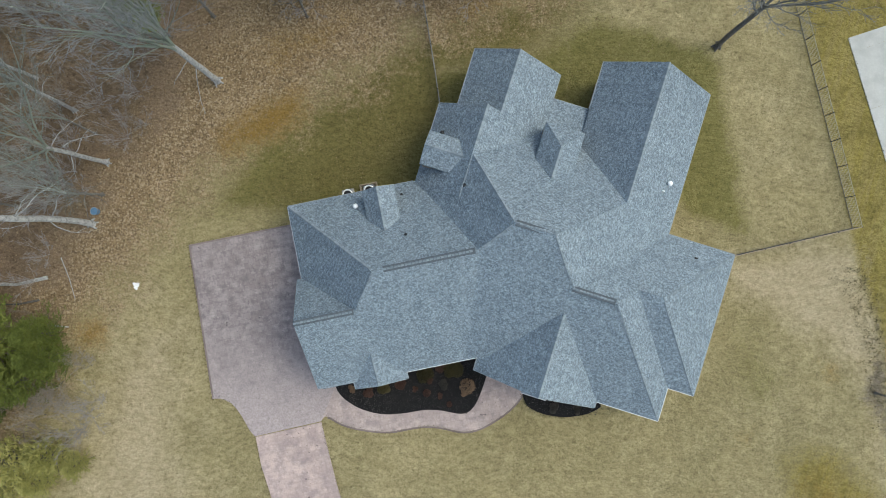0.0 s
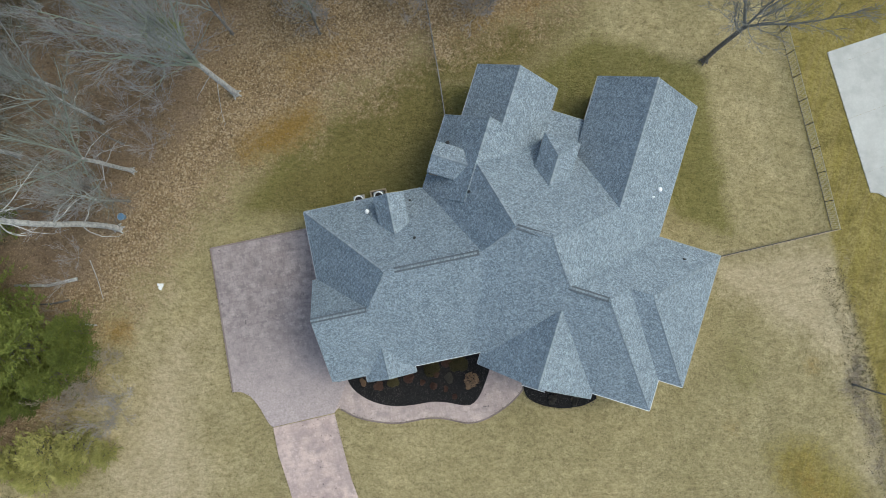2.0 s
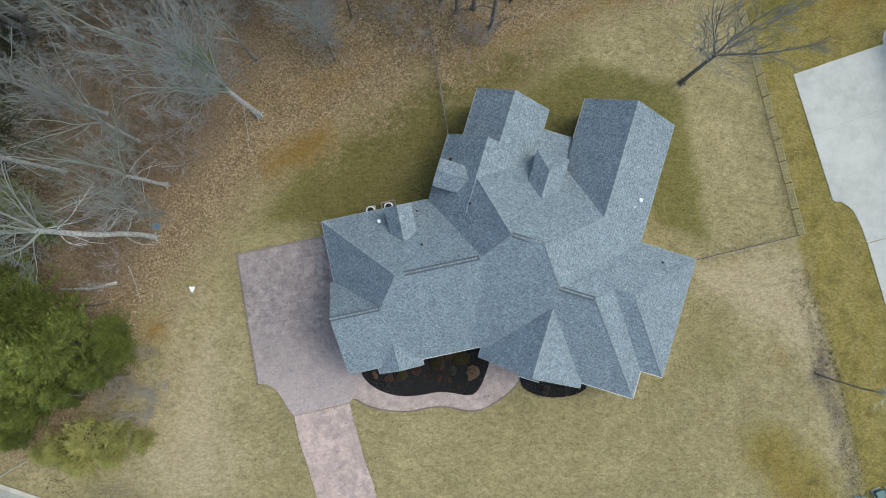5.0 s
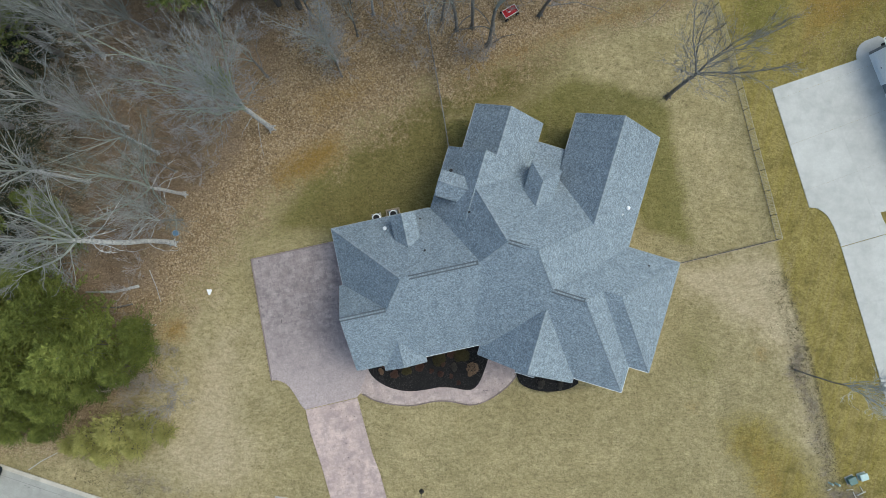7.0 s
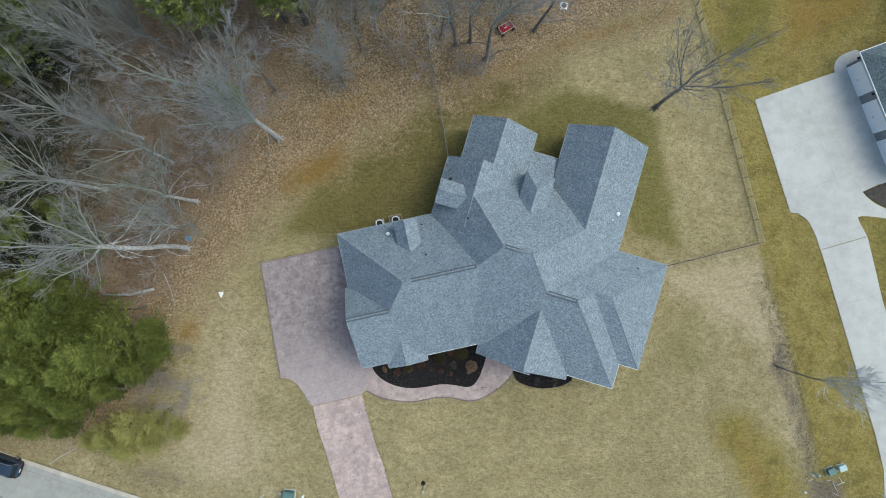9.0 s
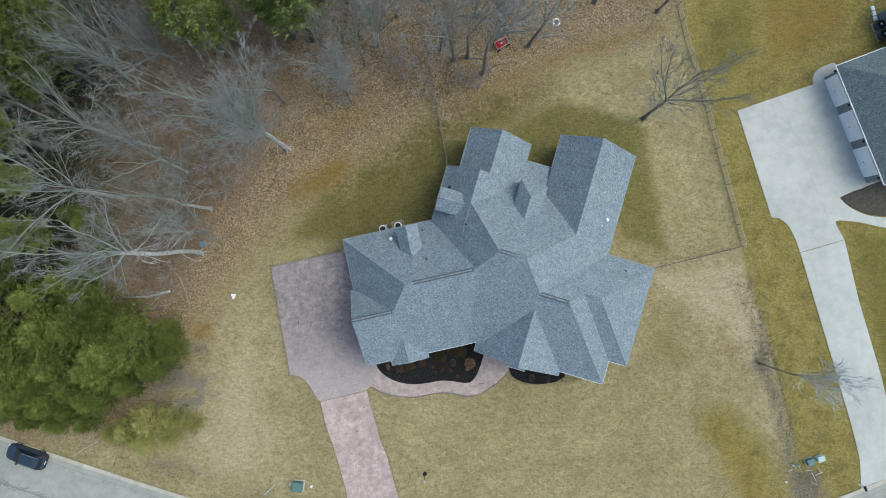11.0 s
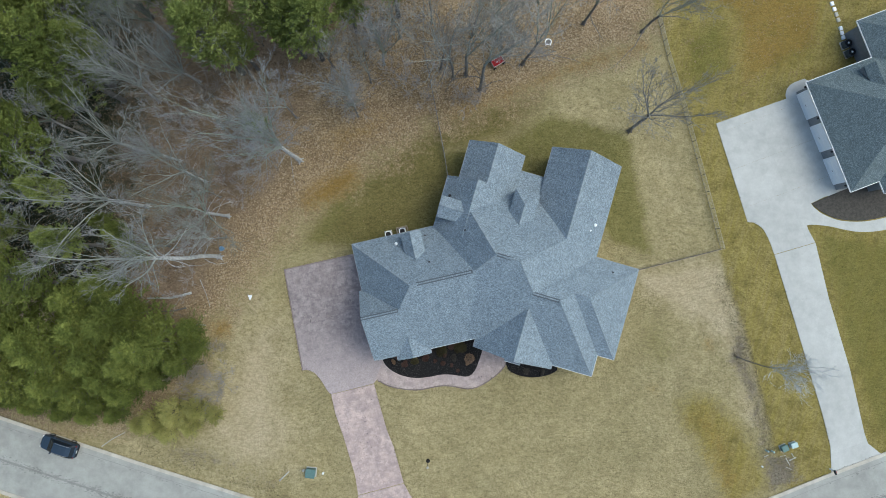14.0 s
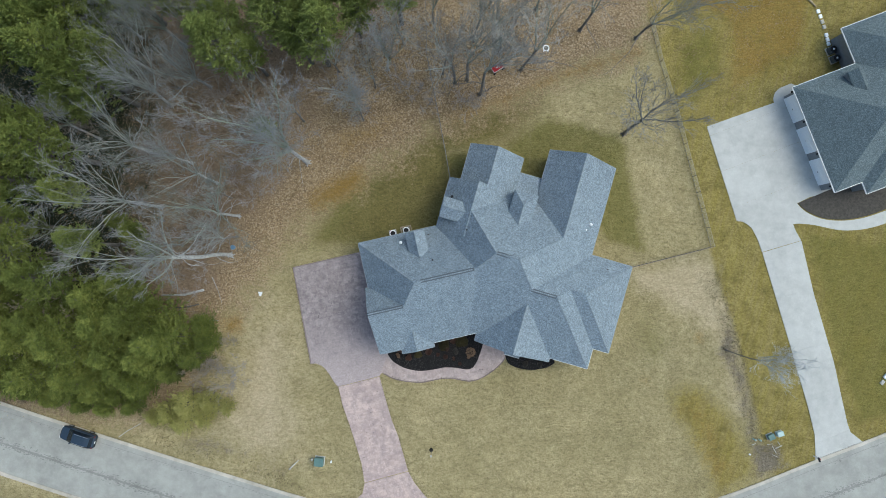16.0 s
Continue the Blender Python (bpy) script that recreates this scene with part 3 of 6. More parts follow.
# Road: a concrete street that bends along the front of the lots.
ROAD_N = curve_through([(-190, 25), (-130, 5), (-90, -7.8), (-59.1, -17.4), (-44.2, -21.9), (-29.4, -26.2), (-16.8, -29.6), (-4, -31.6), (10, -32.2), (23, -31.2),
                        (34.8, -28.2), (47.6, -23.1), (56.9, -19.4), (90, -6), (130, 12), (190, 42)], 2.0)


def offset_line(line, d):
    out = []
    for i, (x, y) in enumerate(line):
        a, b = line[max(i - 1, 0)], line[min(i + 1, len(line) - 1)]
        t = Vector((b[0] - a[0], b[1] - a[1])).normalized()
        out.append((x - t.y * d, y + t.x * d))
    return out


def strip(line, d0, d1, z0, z1):
    a, b = offset_line(line, d0), offset_line(line, d1)
    bm = bmesh.new()
    rows = [[bm.verts.new((*p, z)) for p, z in ((pa, z0), (pa, z1), (pb, z1), (pb, z0))] for pa, pb in zip(a, b)]
    for r, s in zip(rows, rows[1:]):
        for k in range(4):
            bm.faces.new((r[k], r[(k + 1) % 4], s[(k + 1) % 4], s[k]))
    bm.faces.new(rows[0])
    bm.faces.new(rows[-1])
    return bm


structure("road", strip(ROAD_N, -8.5, -0.25, -0.2, 0.02), M_ROAD, "pale grey concrete street with tar seams", "road")
structure("kerb_north", strip(ROAD_N, -0.3, 0.12, -0.2, 0.10), M_CURB, "weathered concrete kerb along the street", "kerb")
structure("kerb_south", strip(ROAD_N, -8.85, -8.4, -0.2, 0.10), M_CURB, "weathered concrete kerb along the street", "kerb")
structure("road_seam", strip(ROAD_N, -5.02, -4.80, 0.0, 0.024), M_PATCH, "dark lengthwise seam in the street", "seam")
structure("gutter_seam", strip(ROAD_N, -0.98, -0.94, 0.0, 0.026), M_SEAM, "dark joint between kerb pan and street", "seam")

# Stamped drive, walk and planting beds of the house.
W_EDGE = [(-18.8, -11.7)] + curve_through([(-18.1, -11.65), (-17.2, -12.0), (-16.3, -13.0), (-15.6, -14.1), (-15.1, -14.6)], 0.4)
drive = thing("driveway", "rose-grey stamped concrete driveway with dark stains", "driveway", kind="structure")
PAD = [(-21.5, 0.9), (-13.2, 2.95), (-9.0, 3.9), (-5.0, -9.0), (-8.6, -10.4), (-9.2, -12.0), (-9.75, -13.15)] + W_EDGE[::-1]
part("slab", plate(PAD, -0.15, 0.05), M_STAMPED, drive)
part("slab", plate([(-15.06, -14.65), (-9.72, -13.22), (-8.8, -16.3), (-8.0, -18.8), (-7.1, -20.9), (-5.72, -25.35), (-11.35, -26.95), (-11.8, -24.5), (-13.35, -19.9), (-14.5, -16.9)], -0.15, 0.05), M_STAMPED_PALE, drive)
part("slab", plate([(-11.33, -27.03), (-5.7, -25.43), (-4.9, -26.8), (-3.4, -28.6), (-1.6, -29.9), (-1.2, -31.75), (-14.6, -30.0), (-12.6, -29.2), (-11.6, -28.4)], -0.15, 0.045), M_STAMPED_PALE, drive)
WALK_OUT = curve_through([(-9.75, -13.15), (-9.45, -12.75), (-8.9, -12.85), (-8.0, -13.3), (-6.4, -13.65), (-4.1, -13.75), (-1.7, -13.25), (-0.1, -13.2), (2.0, -13.5), (3.5, -13.1), (5.2, -12.0), (6.3, -10.9), (6.75, -10.0), (7.0, -7.5)], 0.4)
WALK_IN = curve_through([(-8.7, -10.2), (-8.5, -10.6), (-7.9, -11.25), (-6.5, -12.0), (-4.6, -12.35), (-2.7, -12.15), (-1.3, -11.85), (0.1, -11.85), (1.7, -12.05), (2.5, -11.75), (3.05, -10.9), (3.5, -9.6), (3.9, -8.2), (4.3, -7.0)], 0.4)
structure("walkway", plate(WALK_OUT + WALK_IN[::-1], -0.15, 0.055), M_WALK, "curved rose concrete garden walk", "walkway")
M_EDGE = concrete_material("brown_edge_band", (0.16, 0.12, 0.11), (0.23, 0.18, 0.165), (0.30, 0.245, 0.225), (0.12, 0.095, 0.09))
structure("walk_edging", strip(WALK_OUT[3:-4], -0.14, 0.0, 0.0, 0.062), M_EDGE, "brown border band along the garden walk", "edging")
structure("walk_edging_inner", strip(WALK_IN[2:-3], 0.0, 0.13, 0.0, 0.064), M_EDGE, "brown border band along the garden walk", "edging")
structure("drive_edging", strip([(-21.45, 0.75), (-18.8, -11.6)], 0.0, 0.12, 0.0, 0.058), M_EDGE, "brown border band along the drive", "edging")
structure("drive_edging_north", strip([(-21.4, 0.9), (-13.4, 2.88)], -0.12, 0.0, 0.0, 0.058), M_EDGE, "brown border band along the drive", "edging")
structure("planting_bed", plate([(p[0], p[1]) for p in WALK_IN] + [(2.5, -5.5), (-7.8, -8.2)], -0.1, 0.10), M_MULCH, "dark mulched bed in front of the house", "bed")
structure("planting_bed_east", plate(curve_through([(6.72, -10.1), (7.1, -11.1), (8.4, -11.75), (10.3, -11.95), (12.2, -11.6), (13.2, -11.0)], 0.4) + [(13.0, -9.0), (7.3, -8.0)], -0.1, 0.09), M_MULCH, "small dark mulched bed beside the entrance", "bed")


# ---- roofs ----
def clip(poly, f):
    """The part of an outline where f is not negative."""
    out = []
    for p, q in zip(poly, poly[1:] + poly[:1]):
        a, b = f(*p), f(*q)
        if a >= 0:
            out.append(p)
        if (a >= 0) != (b >= 0):
            t = a / (a - b)
            out.append((p[0] + t * (q[0] - p[0]), p[1] + t * (q[1] - p[1])))
    return out


SHINGLES = np.random.default_rng(23)


def shingle_courses(owner, poly, material, row=0.145):
    """Overlapping shingle tabs of uneven width over a convex roof plane, clipped to its outline."""
    P = np.array(poly)
    if np.sum(P[:, 0] * np.roll(P[:, 1], -1) - P[:, 1] * np.roll(P[:, 0], -1)) < 0:
        P = P[::-1]
    E = np.roll(P, -1, 0) - P
    keep = np.linalg.norm(E, axis=1) > 1e-3
    P, E = P[keep], E[keep]
    N = np.stack([-E[:, 1], E[:, 0]], 1) / np.linalg.norm(E, axis=1)[:, None]
    off = np.sum(N * P, 1)
    (u0, v0), (u1, v1) = P.min(0), P.max(0)
    verts, faces = [], []
    for i in range(int((v1 - v0) / row) + 1):
        lo, hi = v0 + i * row - 0.01, v0 + (i + 1) * row + 0.012
        cuts = u0 - 0.3 + np.cumsum(SHINGLES.uniform(0.07, 0.22, int((u1 - u0 + 0.6) / 0.12) + 2))
        for a, b in zip(cuts, cuts[1:]):
            if a > u1 or b < u0:
                continue
            b -= 0.008
            z = 0.010 + 0.016 * SHINGLES.random() ** 1.5
            d = lo + SHINGLES.uniform(-0.012, 0.012)
            quad = [(a, d), (b, d), (b, hi), (a, hi)]
            dist = np.array(quad) @ N.T - off
            base = len(verts)
            if dist.min() >= 0.012:
                verts += [(a, d, z), (b, d, z), (b, hi, 0.005), (a, hi, 0.005), (a, d, 0.0), (b, d, 0.0)]
                faces += [(base, base + 1, base + 2, base + 3), (base + 4, base + 5, base + 1, base), (base + 4, base, base + 3), (base + 5, base + 2, base + 1)]
            elif (dist.max(0) > 0.012).all():
                for n, o in zip(N, off):
                    quad = clip(quad, lambda x, y: x * n[0] + y * n[1] - o - 0.01) if len(quad) > 2 else []
                if len(quad) > 2:
                    verts += [(x, y, z + (0.005 - z) * (y - d) / (hi - d)) for x, y in quad]
                    faces.append(tuple(range(base, base + len(quad))))
    me = bpy.data.meshes.new("shingles")
    me.from_pydata(verts, [], faces)
    me.materials.append(material)
    tagged(link("shingles", me, owner), kind="stuff")


class Section:
    """A wing with a rectangular plan in a turned frame. Its roof is the lowest of its planes, each (height at 0, 0; slope along a; slope along b)."""

    def __init__(self, house, angle, rect, planes, base=(0.0, 0.0)):
        self.house, self.angle, self.rect, self.planes, self.base = house, angle, rect, planes, base

    def z(self, k, a, b):
        h, ga, gb = self.planes[k]
        return h + ga * a + gb * b

    def top(self, a, b):
        return min(self.z(k, a, b) for k in range(len(self.planes)))

    def out(self, a, b, z):
        x, y = turned(self.angle, a, b)
        return Vector((x + self.base[0], y + self.base[1], z))

    def pieces(self, rect):
        a0, a1, b0, b1 = rect
        for k in range(len(self.planes)):
            poly = [(a0, b0), (a1, b0), (a1, b1), (a0, b1)]
            for j in range(len(self.planes)):
                if j != k and len(poly) > 2:
                    poly = clip(poly, lambda a, b, j=j: self.z(j, a, b) - self.z(k, a, b))
            if len(poly) > 2:
                yield k, poly

    def roof(self, material, tabs, thick=0.17):
        for k, poly in self.pieces(self.rect):
            h, ga, gb = self.planes[k]
            g = Vector((ga, gb, 0))
            run = Vector((-gb, ga, 0)).normalized() if g.length > 1e-6 else Vector((1, 0, 0))
            n = Vector((-ga, -gb, 1)).normalized()
            up = n.cross(run)
            org = Vector((*poly[0], self.z(k, *poly[0])))
            frame_ = Matrix((run, up, n)).transposed().to_4x4()
            frame_.translation = org
            inv = frame_.inverted()
            bm = bmesh.new()
            t = [bm.verts.new(inv @ Vector((a, b, self.z(k, a, b)))) for a, b in poly]
            u = [bm.verts.new(inv @ Vector((a, b, self.z(k, a, b) - thick))) for a, b in poly]
            bm.faces.new(t)
            bm.faces.new(u[::-1])
            for i in range(len(t)):
                bm.faces.new((t[i], u[i], u[(i + 1) % len(u)], t[(i + 1) % len(t)]))
            ob = part("roof_plane", bm, material, self.house)
            ob.matrix_world = pose(*self.base, 0, 0, 0, self.angle) @ frame_
            flat = [inv @ Vector((a, b, self.z(k, a, b))) for a, b in poly]
            shingle_courses(ob, [(v.x, v.y) for v in flat], tabs)

    def walls(self, material, inset=0.45):
        a0, a1, b0, b1 = self.rect
        r = (a0 + inset, a1 - inset, b0 + inset, b1 - inset)
        bm = bmesh.new()
        for k, poly in self.pieces(r):
            bm.faces.new([bm.verts.new(self.out(a, b, self.z(k, a, b) - 0.19)) for a, b in poly])
        bmesh.ops.remove_doubles(bm, verts=bm.verts[:], dist=1e-4)
        for e in [e for e in bm.edges if len(e.link_faces) == 1]:
            p, q = e.verts
            lo = [bm.verts.new((v.co.x, v.co.y, -0.1)) for v in (p, q)]
            bm.faces.new((p, q, lo[1], lo[0]))
        bmesh.ops.remove_doubles(bm, verts=bm.verts[:], dist=1e-4)
        part("wall", bm, material, self.house)

    def edge(self, name, a0, b0, a1, b1, material, width=0.13, height=0.13, lift=0.0):
        """A gutter or trim board along an eave or rake, following the roof's edge."""
        n = 12
        pts = [(a0 + (a1 - a0) * i / n, b0 + (b1 - b0) * i / n) for i in range(n + 1)]
        zs = [self.top(a, b) + lift for a, b in pts]
        keep = [0] + [i for i in range(1, n) if abs((zs[i + 1] - zs[i]) - (zs[i] - zs[i - 1])) > 1e-3] + [n]
        for i, j in zip(keep, keep[1:]):
            part(name, beam(bmesh.new(), self.out(*pts[i], zs[i]), self.out(*pts[j], zs[j]), width, height), material, self.house)


def cap_mesh(pitch, material):
    """One folded shingle that covers a ridge."""
    bm = bmesh.new()
    w, l, t = 0.17, 0.215, 0.03
    rows = []
    for x, z in ((0, 0.012), (l, 0.0)):
        rows.append([bm.verts.new((x, y, zz)) for y, zz in ((-w, z - w * pitch), (0, z + t), (w, z - w * pitch), (w, z - w * pitch - t), (-w, z - w * pitch - t))])
    for k in range(5):
        bm.faces.new((rows[0][k], rows[0][(k + 1) % 5], rows[1][(k + 1) % 5], rows[1][k]))
    bm.faces.new(rows[0])
    bm.faces.new(rows[1][::-1])
    bmesh.ops.recalc_face_normals(bm, faces=bm.faces[:])
    me = bpy.data.meshes.new("ridge_cap")
    bm.to_mesh(me)
    bm.free()
    me.materials.append(material)
    return me


RIDGES = []                                # collected now, capped at the end of the file


def ridge(sec, a0, b0, a1, b1, vent=False):
    RIDGES.append((sec.house, sec.out(a0, b0, sec.top(a0, b0)), sec.out(a1, b1, sec.top(a1, b1)), vent))


def gable_planes(axis, lo, hi, mid, zlo, zhi, ztop):
    """Two planes that meet at a ridge; axis 0: they fall along a, 1: along b."""
    s0, s1 = (ztop - zlo) / (mid - lo), (ztop - zhi) / (hi - mid)
    p, q = (zlo - s0 * lo, s0), (zhi + s1 * hi, -s1)
    return [(p[0], p[1], 0), (q[0], q[1], 0)] if axis == 0 else [(p[0], 0, p[1]), (q[0], 0, q[1])]


EAVE = 3.8
house = thing("house", "large house with a slate-blue shingled roof of many gables", "house")
s_l = Section(house, LA, (-11.05, 5.0, -7.28, 6.95), gable_planes(1, -7.28, 6.95, 0.63, EAVE, EAVE, 8.95) + [(EAVE + 0.867 * 11.05, 0.867, 0)])
s_w = Section(house, LA, (-11.42, -4.5, -7.15, 1.3), gable_planes(1, -7.25, 1.3, -1.84, 3.83, EAVE, 7.35))
s_fg = Section(house, LA, (-8.67, -4.6, -7.82, -3.5), [(4.35 + 0.43 * 6.8 + 0.327 * 7.82, 0.43, 0.327), (4.35 - 0.34 * 6.8 + 0.327 * 7.82, -0.34, 0.327)])
s_nd = Section(house, LA, (-5.02, -2.6, 2.2, 6.62), gable_planes(0, -5.02, -2.6, -3.86, 5.85, 6.1, 6.76))
PZ, PD = 10.4, 4.05
N_, S_, W_ = 0.82, 0.632, 0.86
BZ, BC = 7.05, 10.95
E_ = (BZ - EAVE) / (15.55 - BC)
s_m = Section(house, RA, (-4.28, 14.6, -5.9, 11.95), [(PZ + N_ * PD, 0, -N_), (PZ - S_ * PD, 0, S_), (EAVE + W_ * 4.28, W_, 0), (BZ - 0.012 + E_ * BC, -E_, 0)])
s_p = Section(house, RA, (2.0, 9.0, 10.2, 15.05), [(3.3 + 0.21 * 15.05, 0, -0.21)])
s_c = Section(house, RA, (-4.28, 3.6, 5.0, 11.95), gable_planes(0, -4.28, 4.02, -0.67, EAVE + 0.01, EAVE + 0.008, EAVE + 0.008 + 0.694 * 4.69))
s_a = Section(house, RA, (-2.92, 4.02, 6.0, 16.85), gable_planes(0, -2.92, 4.02, 0.42, EAVE, EAVE, 6.3))
s_b = Section(house, RA, (6.95, 15.55, 5.0, 18.85), gable_planes(0, 6.95, 15.55, BC, EAVE, EAVE, BZ))
QN = 0.744
s_q = Section(house, RA, (7.5, 20.87, -3.8, 7.45), [(EAVE + QN * 7.45, 0, -QN), (EAVE + 0.6 * 3.8, 0, 0.6), (EAVE + 0.66 * 20.87, -0.66, 0)])
s_r = Section(house, RA, (7.6, 18.85, -6.42, 7.0), [(EAVE + 0.012 + QN * 7.45, 0, -QN), (PZ - S_ * PD - 0.012, 0, S_), (EAVE + 0.678 * 18.85, -0.678, 0)])
s_t = Section(house, RA, (4.35, 13.95, -6.92, 2.0), gable_planes(0, 4.35, 13.95, 8.87, EAVE, EAVE, 7.45))
s_d = Section(house, RA, (3.86, 6.84, 7.0, 12.4), gable_planes(0, 3.86, 6.84, 5.27, 5.9, 5.9, 7.05) + [(5.9 + 0.66 * 12.4, 0, -0.66)])
s_g = Section(house, RA, (-4.15, 0.5, 6.6, 9.2), gable_planes(1, 6.6, 9.2, 7.92, 5.93, 5.93, 6.6))
s_e = Section(house, RA, (8.45, 10.45, -7.6, -6.0), [(2.95 + 0.3 * 7.6, 0, 0.3)])
for s in (s_l, s_w, s_fg, s_nd, s_m, s_p, s_c, s_a, s_b, s_q, s_r, s_t, s_d, s_g, s_e):
    s.roof(M_ROOF, M_TAB)
    s.walls(M_BRICK, 0.12 if s in (s_nd, s_d, s_g) else 0.45)
ridge(s_l, -4.3, 0.63, 2.1, 0.63, True)
ridge(s_w, -11.42, -1.84, -7.1, -1.84, True)
ridge(s_m, 3.5, PD, 6.5, PD, True)
ridge(s_r, 8.7, 1.09, 11.8, 1.09, True)
ridge(s_t, 8.87, -6.92, 8.87, -0.7)
ridge(s_a, 0.42, 16.85, 0.42, 11.8)
ridge(s_c, -0.67, 11.95, -0.67, 8.8)
ridge(s_b, 10.95, 18.85, 10.95, 8.3)
ridge(s_g, -4.15, 7.92, -1.1, 7.92)
ridge(s_nd, -3.86, 6.62, -3.86, 3.4)
ridge(s_d, 5.27, 10.6, 5.27, 8.2)
ridge(s_l, -11.0, 6.9, -5.15, 0.75)
ridge(s_l, -5.1, 0.45, -6.7, -1.4)
ridge(s_m, -0.55, 8.19, 3.19, 4.26)
ridge(s_m, 3.25, 3.8, 1.95, 1.95)
ridge(s_m, 6.3, 3.9, 8.6, 1.2)
ridge(s_q, 20.8, 7.38, 15.4, 2.5)
ridge(s_q, 15.4, 2.15, 20.8, -3.74)
ridge(s_r, 12.0, 0.85, 18.8, -6.36)
ridge(s_fg, -6.8, -7.82, -6.8, -5.2)
for s, line in ((s_l, (-11.05, 1.3, -11.05, 6.95)), (s_l, (-11.05, 6.95, -1.2, 6.95)), (s_m, (-4.28, 7.3, -4.28, 11.9)), (s_q, (15.5, 7.45, 20.87, 7.45)),
                (s_q, (20.87, 7.45, 20.87, -3.8)), (s_b, (15.55, 18.85, 15.55, 7.5)), (s_b, (6.95, 18.85, 6.95, 15.0)), (s_a, (-2.92, 16.85, -2.92, 11.9)),
                (s_a, (4.02, 16.85, 4.02, 15.0)), (s_p, (4.0, 15.05, 7.0, 15.05)), (s_t, (4.35, -6.92, 4.35, -5.0)), (s_t, (13.95, -6.92, 13.95, -5.5)), (s_w, (-11.42, -7.15, -8.6, -7.15)), (s_fg, (-8.67, -7.82, -8.67, -7.0)), (s_fg, (-4.6, -7.82, -4.6, -7.0))):
    s.edge("gutter", *line, M_GUTTER)
for s, line in ((s_l, (-4.6, -7.28, 0.9, -7.28)), (s_r, (13.9, -6.42, 18.85, -6.42)), (s_q, (18.9, -3.8, 20.87, -3.8)), (s_r, (18.85, -6.42, 18.85, -3.8)), (s_e, (8.45, -7.6, 10.45, -7.6))):
    s.edge("gutter", *line, M_TRIM, 0.10, 0.12)
for s, line in ((s_t, (4.35, -6.92, 13.95, -6.92)), (s_fg, (-8.67, -7.82, -4.6, -7.82)), (s_nd, (-5.02, 6.62, -2.6, 6.62))):
    s.edge("rake_board", *line, M_GUTTER, 0.06, 0.2, -0.02)
for s, line in ((s_w, (-11.42, -7.15, -11.42, 1.3)), (s_a, (-2.92, 16.85, 4.02, 16.85)), (s_b, (6.95, 18.85, 15.55, 18.85)), (s_c, (-4.28, 11.95, 0.35, 11.95)), (s_g, (-4.15, 6.6, -4.15, 9.2))):
    s.edge("rake_board", *line, M_GUTTER, 0.05, 0.2, -0.02)


def roof_pipe(sec, a, b, r, h, material, name="vent_pipe", label=""):
    x = sec.out(a, b, sec.top(a, b))
    bm = tube(bmesh.new(), (x - Vector((0, 0, 0.15)), x + Vector((0, 0, h))), (r, r), 10)
    tube(bm, (x - Vector((0, 0, 0.1)), x + Vector((0, 0, 0.06))), (r * 2.0, r * 1.2), 10)
    return part(name, bm, material, house, label)


def round_vent(sec, a, b):
    """A white mushroom vent on the roof."""
    x = sec.out(a, b, sec.top(a, b))
    bm = tube(bmesh.new(), (x - Vector((0, 0, 0.1)), x + Vector((0, 0, 0.28))), (0.10, 0.10), 12)
    tube(bm, [x + Vector((0, 0, z)) for z in (0.22, 0.27, 0.34, 0.38)], (0.17, 0.20, 0.16, 0.05), 16)
    part("roof_vent", bm, M_WHITE, house, "white mushroom roof vent", True)


round_vent(s_l, -5.79, 5.78)
round_vent(s_b, 14.15, 10.95)
roof_pipe(s_b, 13.75, 10.15, 0.07, 0.35, M_WHITE, label="white vent pipe")
roof_pipe(s_m, -0.5, 5.9, 0.09, 0.3, M_LEAD)
roof_pipe(s_l, -2.4, 2.75, 0.08, 0.3, M_LEAD)
roof_pipe(s_l, -2.24, 6.0, 0.07, 0.25, M_LEAD)
roof_pipe(s_q, 17.7, 6.15, 0.07, 0.25, M_LEAD)
roof_pipe(s_c, -3.3, 9.55, 0.12, 0.3, M_LEAD)

# ---- the neighbour's house ----
NA, NB = 22.0, (42.7, 25.2)
nhouse = thing("neighbour_house", "neighbouring house with a dark shingled hip roof and white trim", "house")
NE_, NP = 3.2, 0.62


def hip_planes(a0, a1, b0, b1, z, s):
    return [(z - s * a0, s, 0), (z + s * a1, -s, 0), (z - s * b0, 0, s), (z + s * b1, 0, -s)]


n_1 = Section(nhouse, NA, (0, 27, -14.45, 0), hip_planes(0, 27, -14.45, 0, NE_, NP), NB)
n_2 = Section(nhouse, NA, (8.76, 28, -8, 4.87), hip_planes(8.76, 28, -8, 4.87, NE_, 0.6), NB)
n_3 = Section(nhouse, NA, (3.76, 20, -16.07, -6), hip_planes(3.76, 20, -16.07, -6, NE_, 0.64), NB)
n_4 = Section(nhouse, NA, (6.0, 8.0, -6.0, -0.8), gable_planes(0, 6.0, 8.0, 7.0, 4.9, 4.9, 5.6), NB)
for s in (n_1, n_2, n_3, n_4):
    s.roof(M_ROOF_N, M_TAB_N)
    s.walls(M_SIDING, 0.12 if s is n_4 else 0.5)
for s, line in ((n_1, (0, -14.45, 0, 0)), (n_1, (0, 0, 8.7, 0)), (n_2, (8.76, 0.1, 8.76, 4.87)), (n_2, (8.76, 4.87, 28, 4.87)), (n_1, (0, -14.45, 3.7, -14.45)),
                (n_3, (3.76, -16.07, 3.76, -14.4)), (n_3, (3.76, -16.07, 20, -16.07))):
    s.edge("gutter", *line, M_TRIM, 0.16, 0.16)
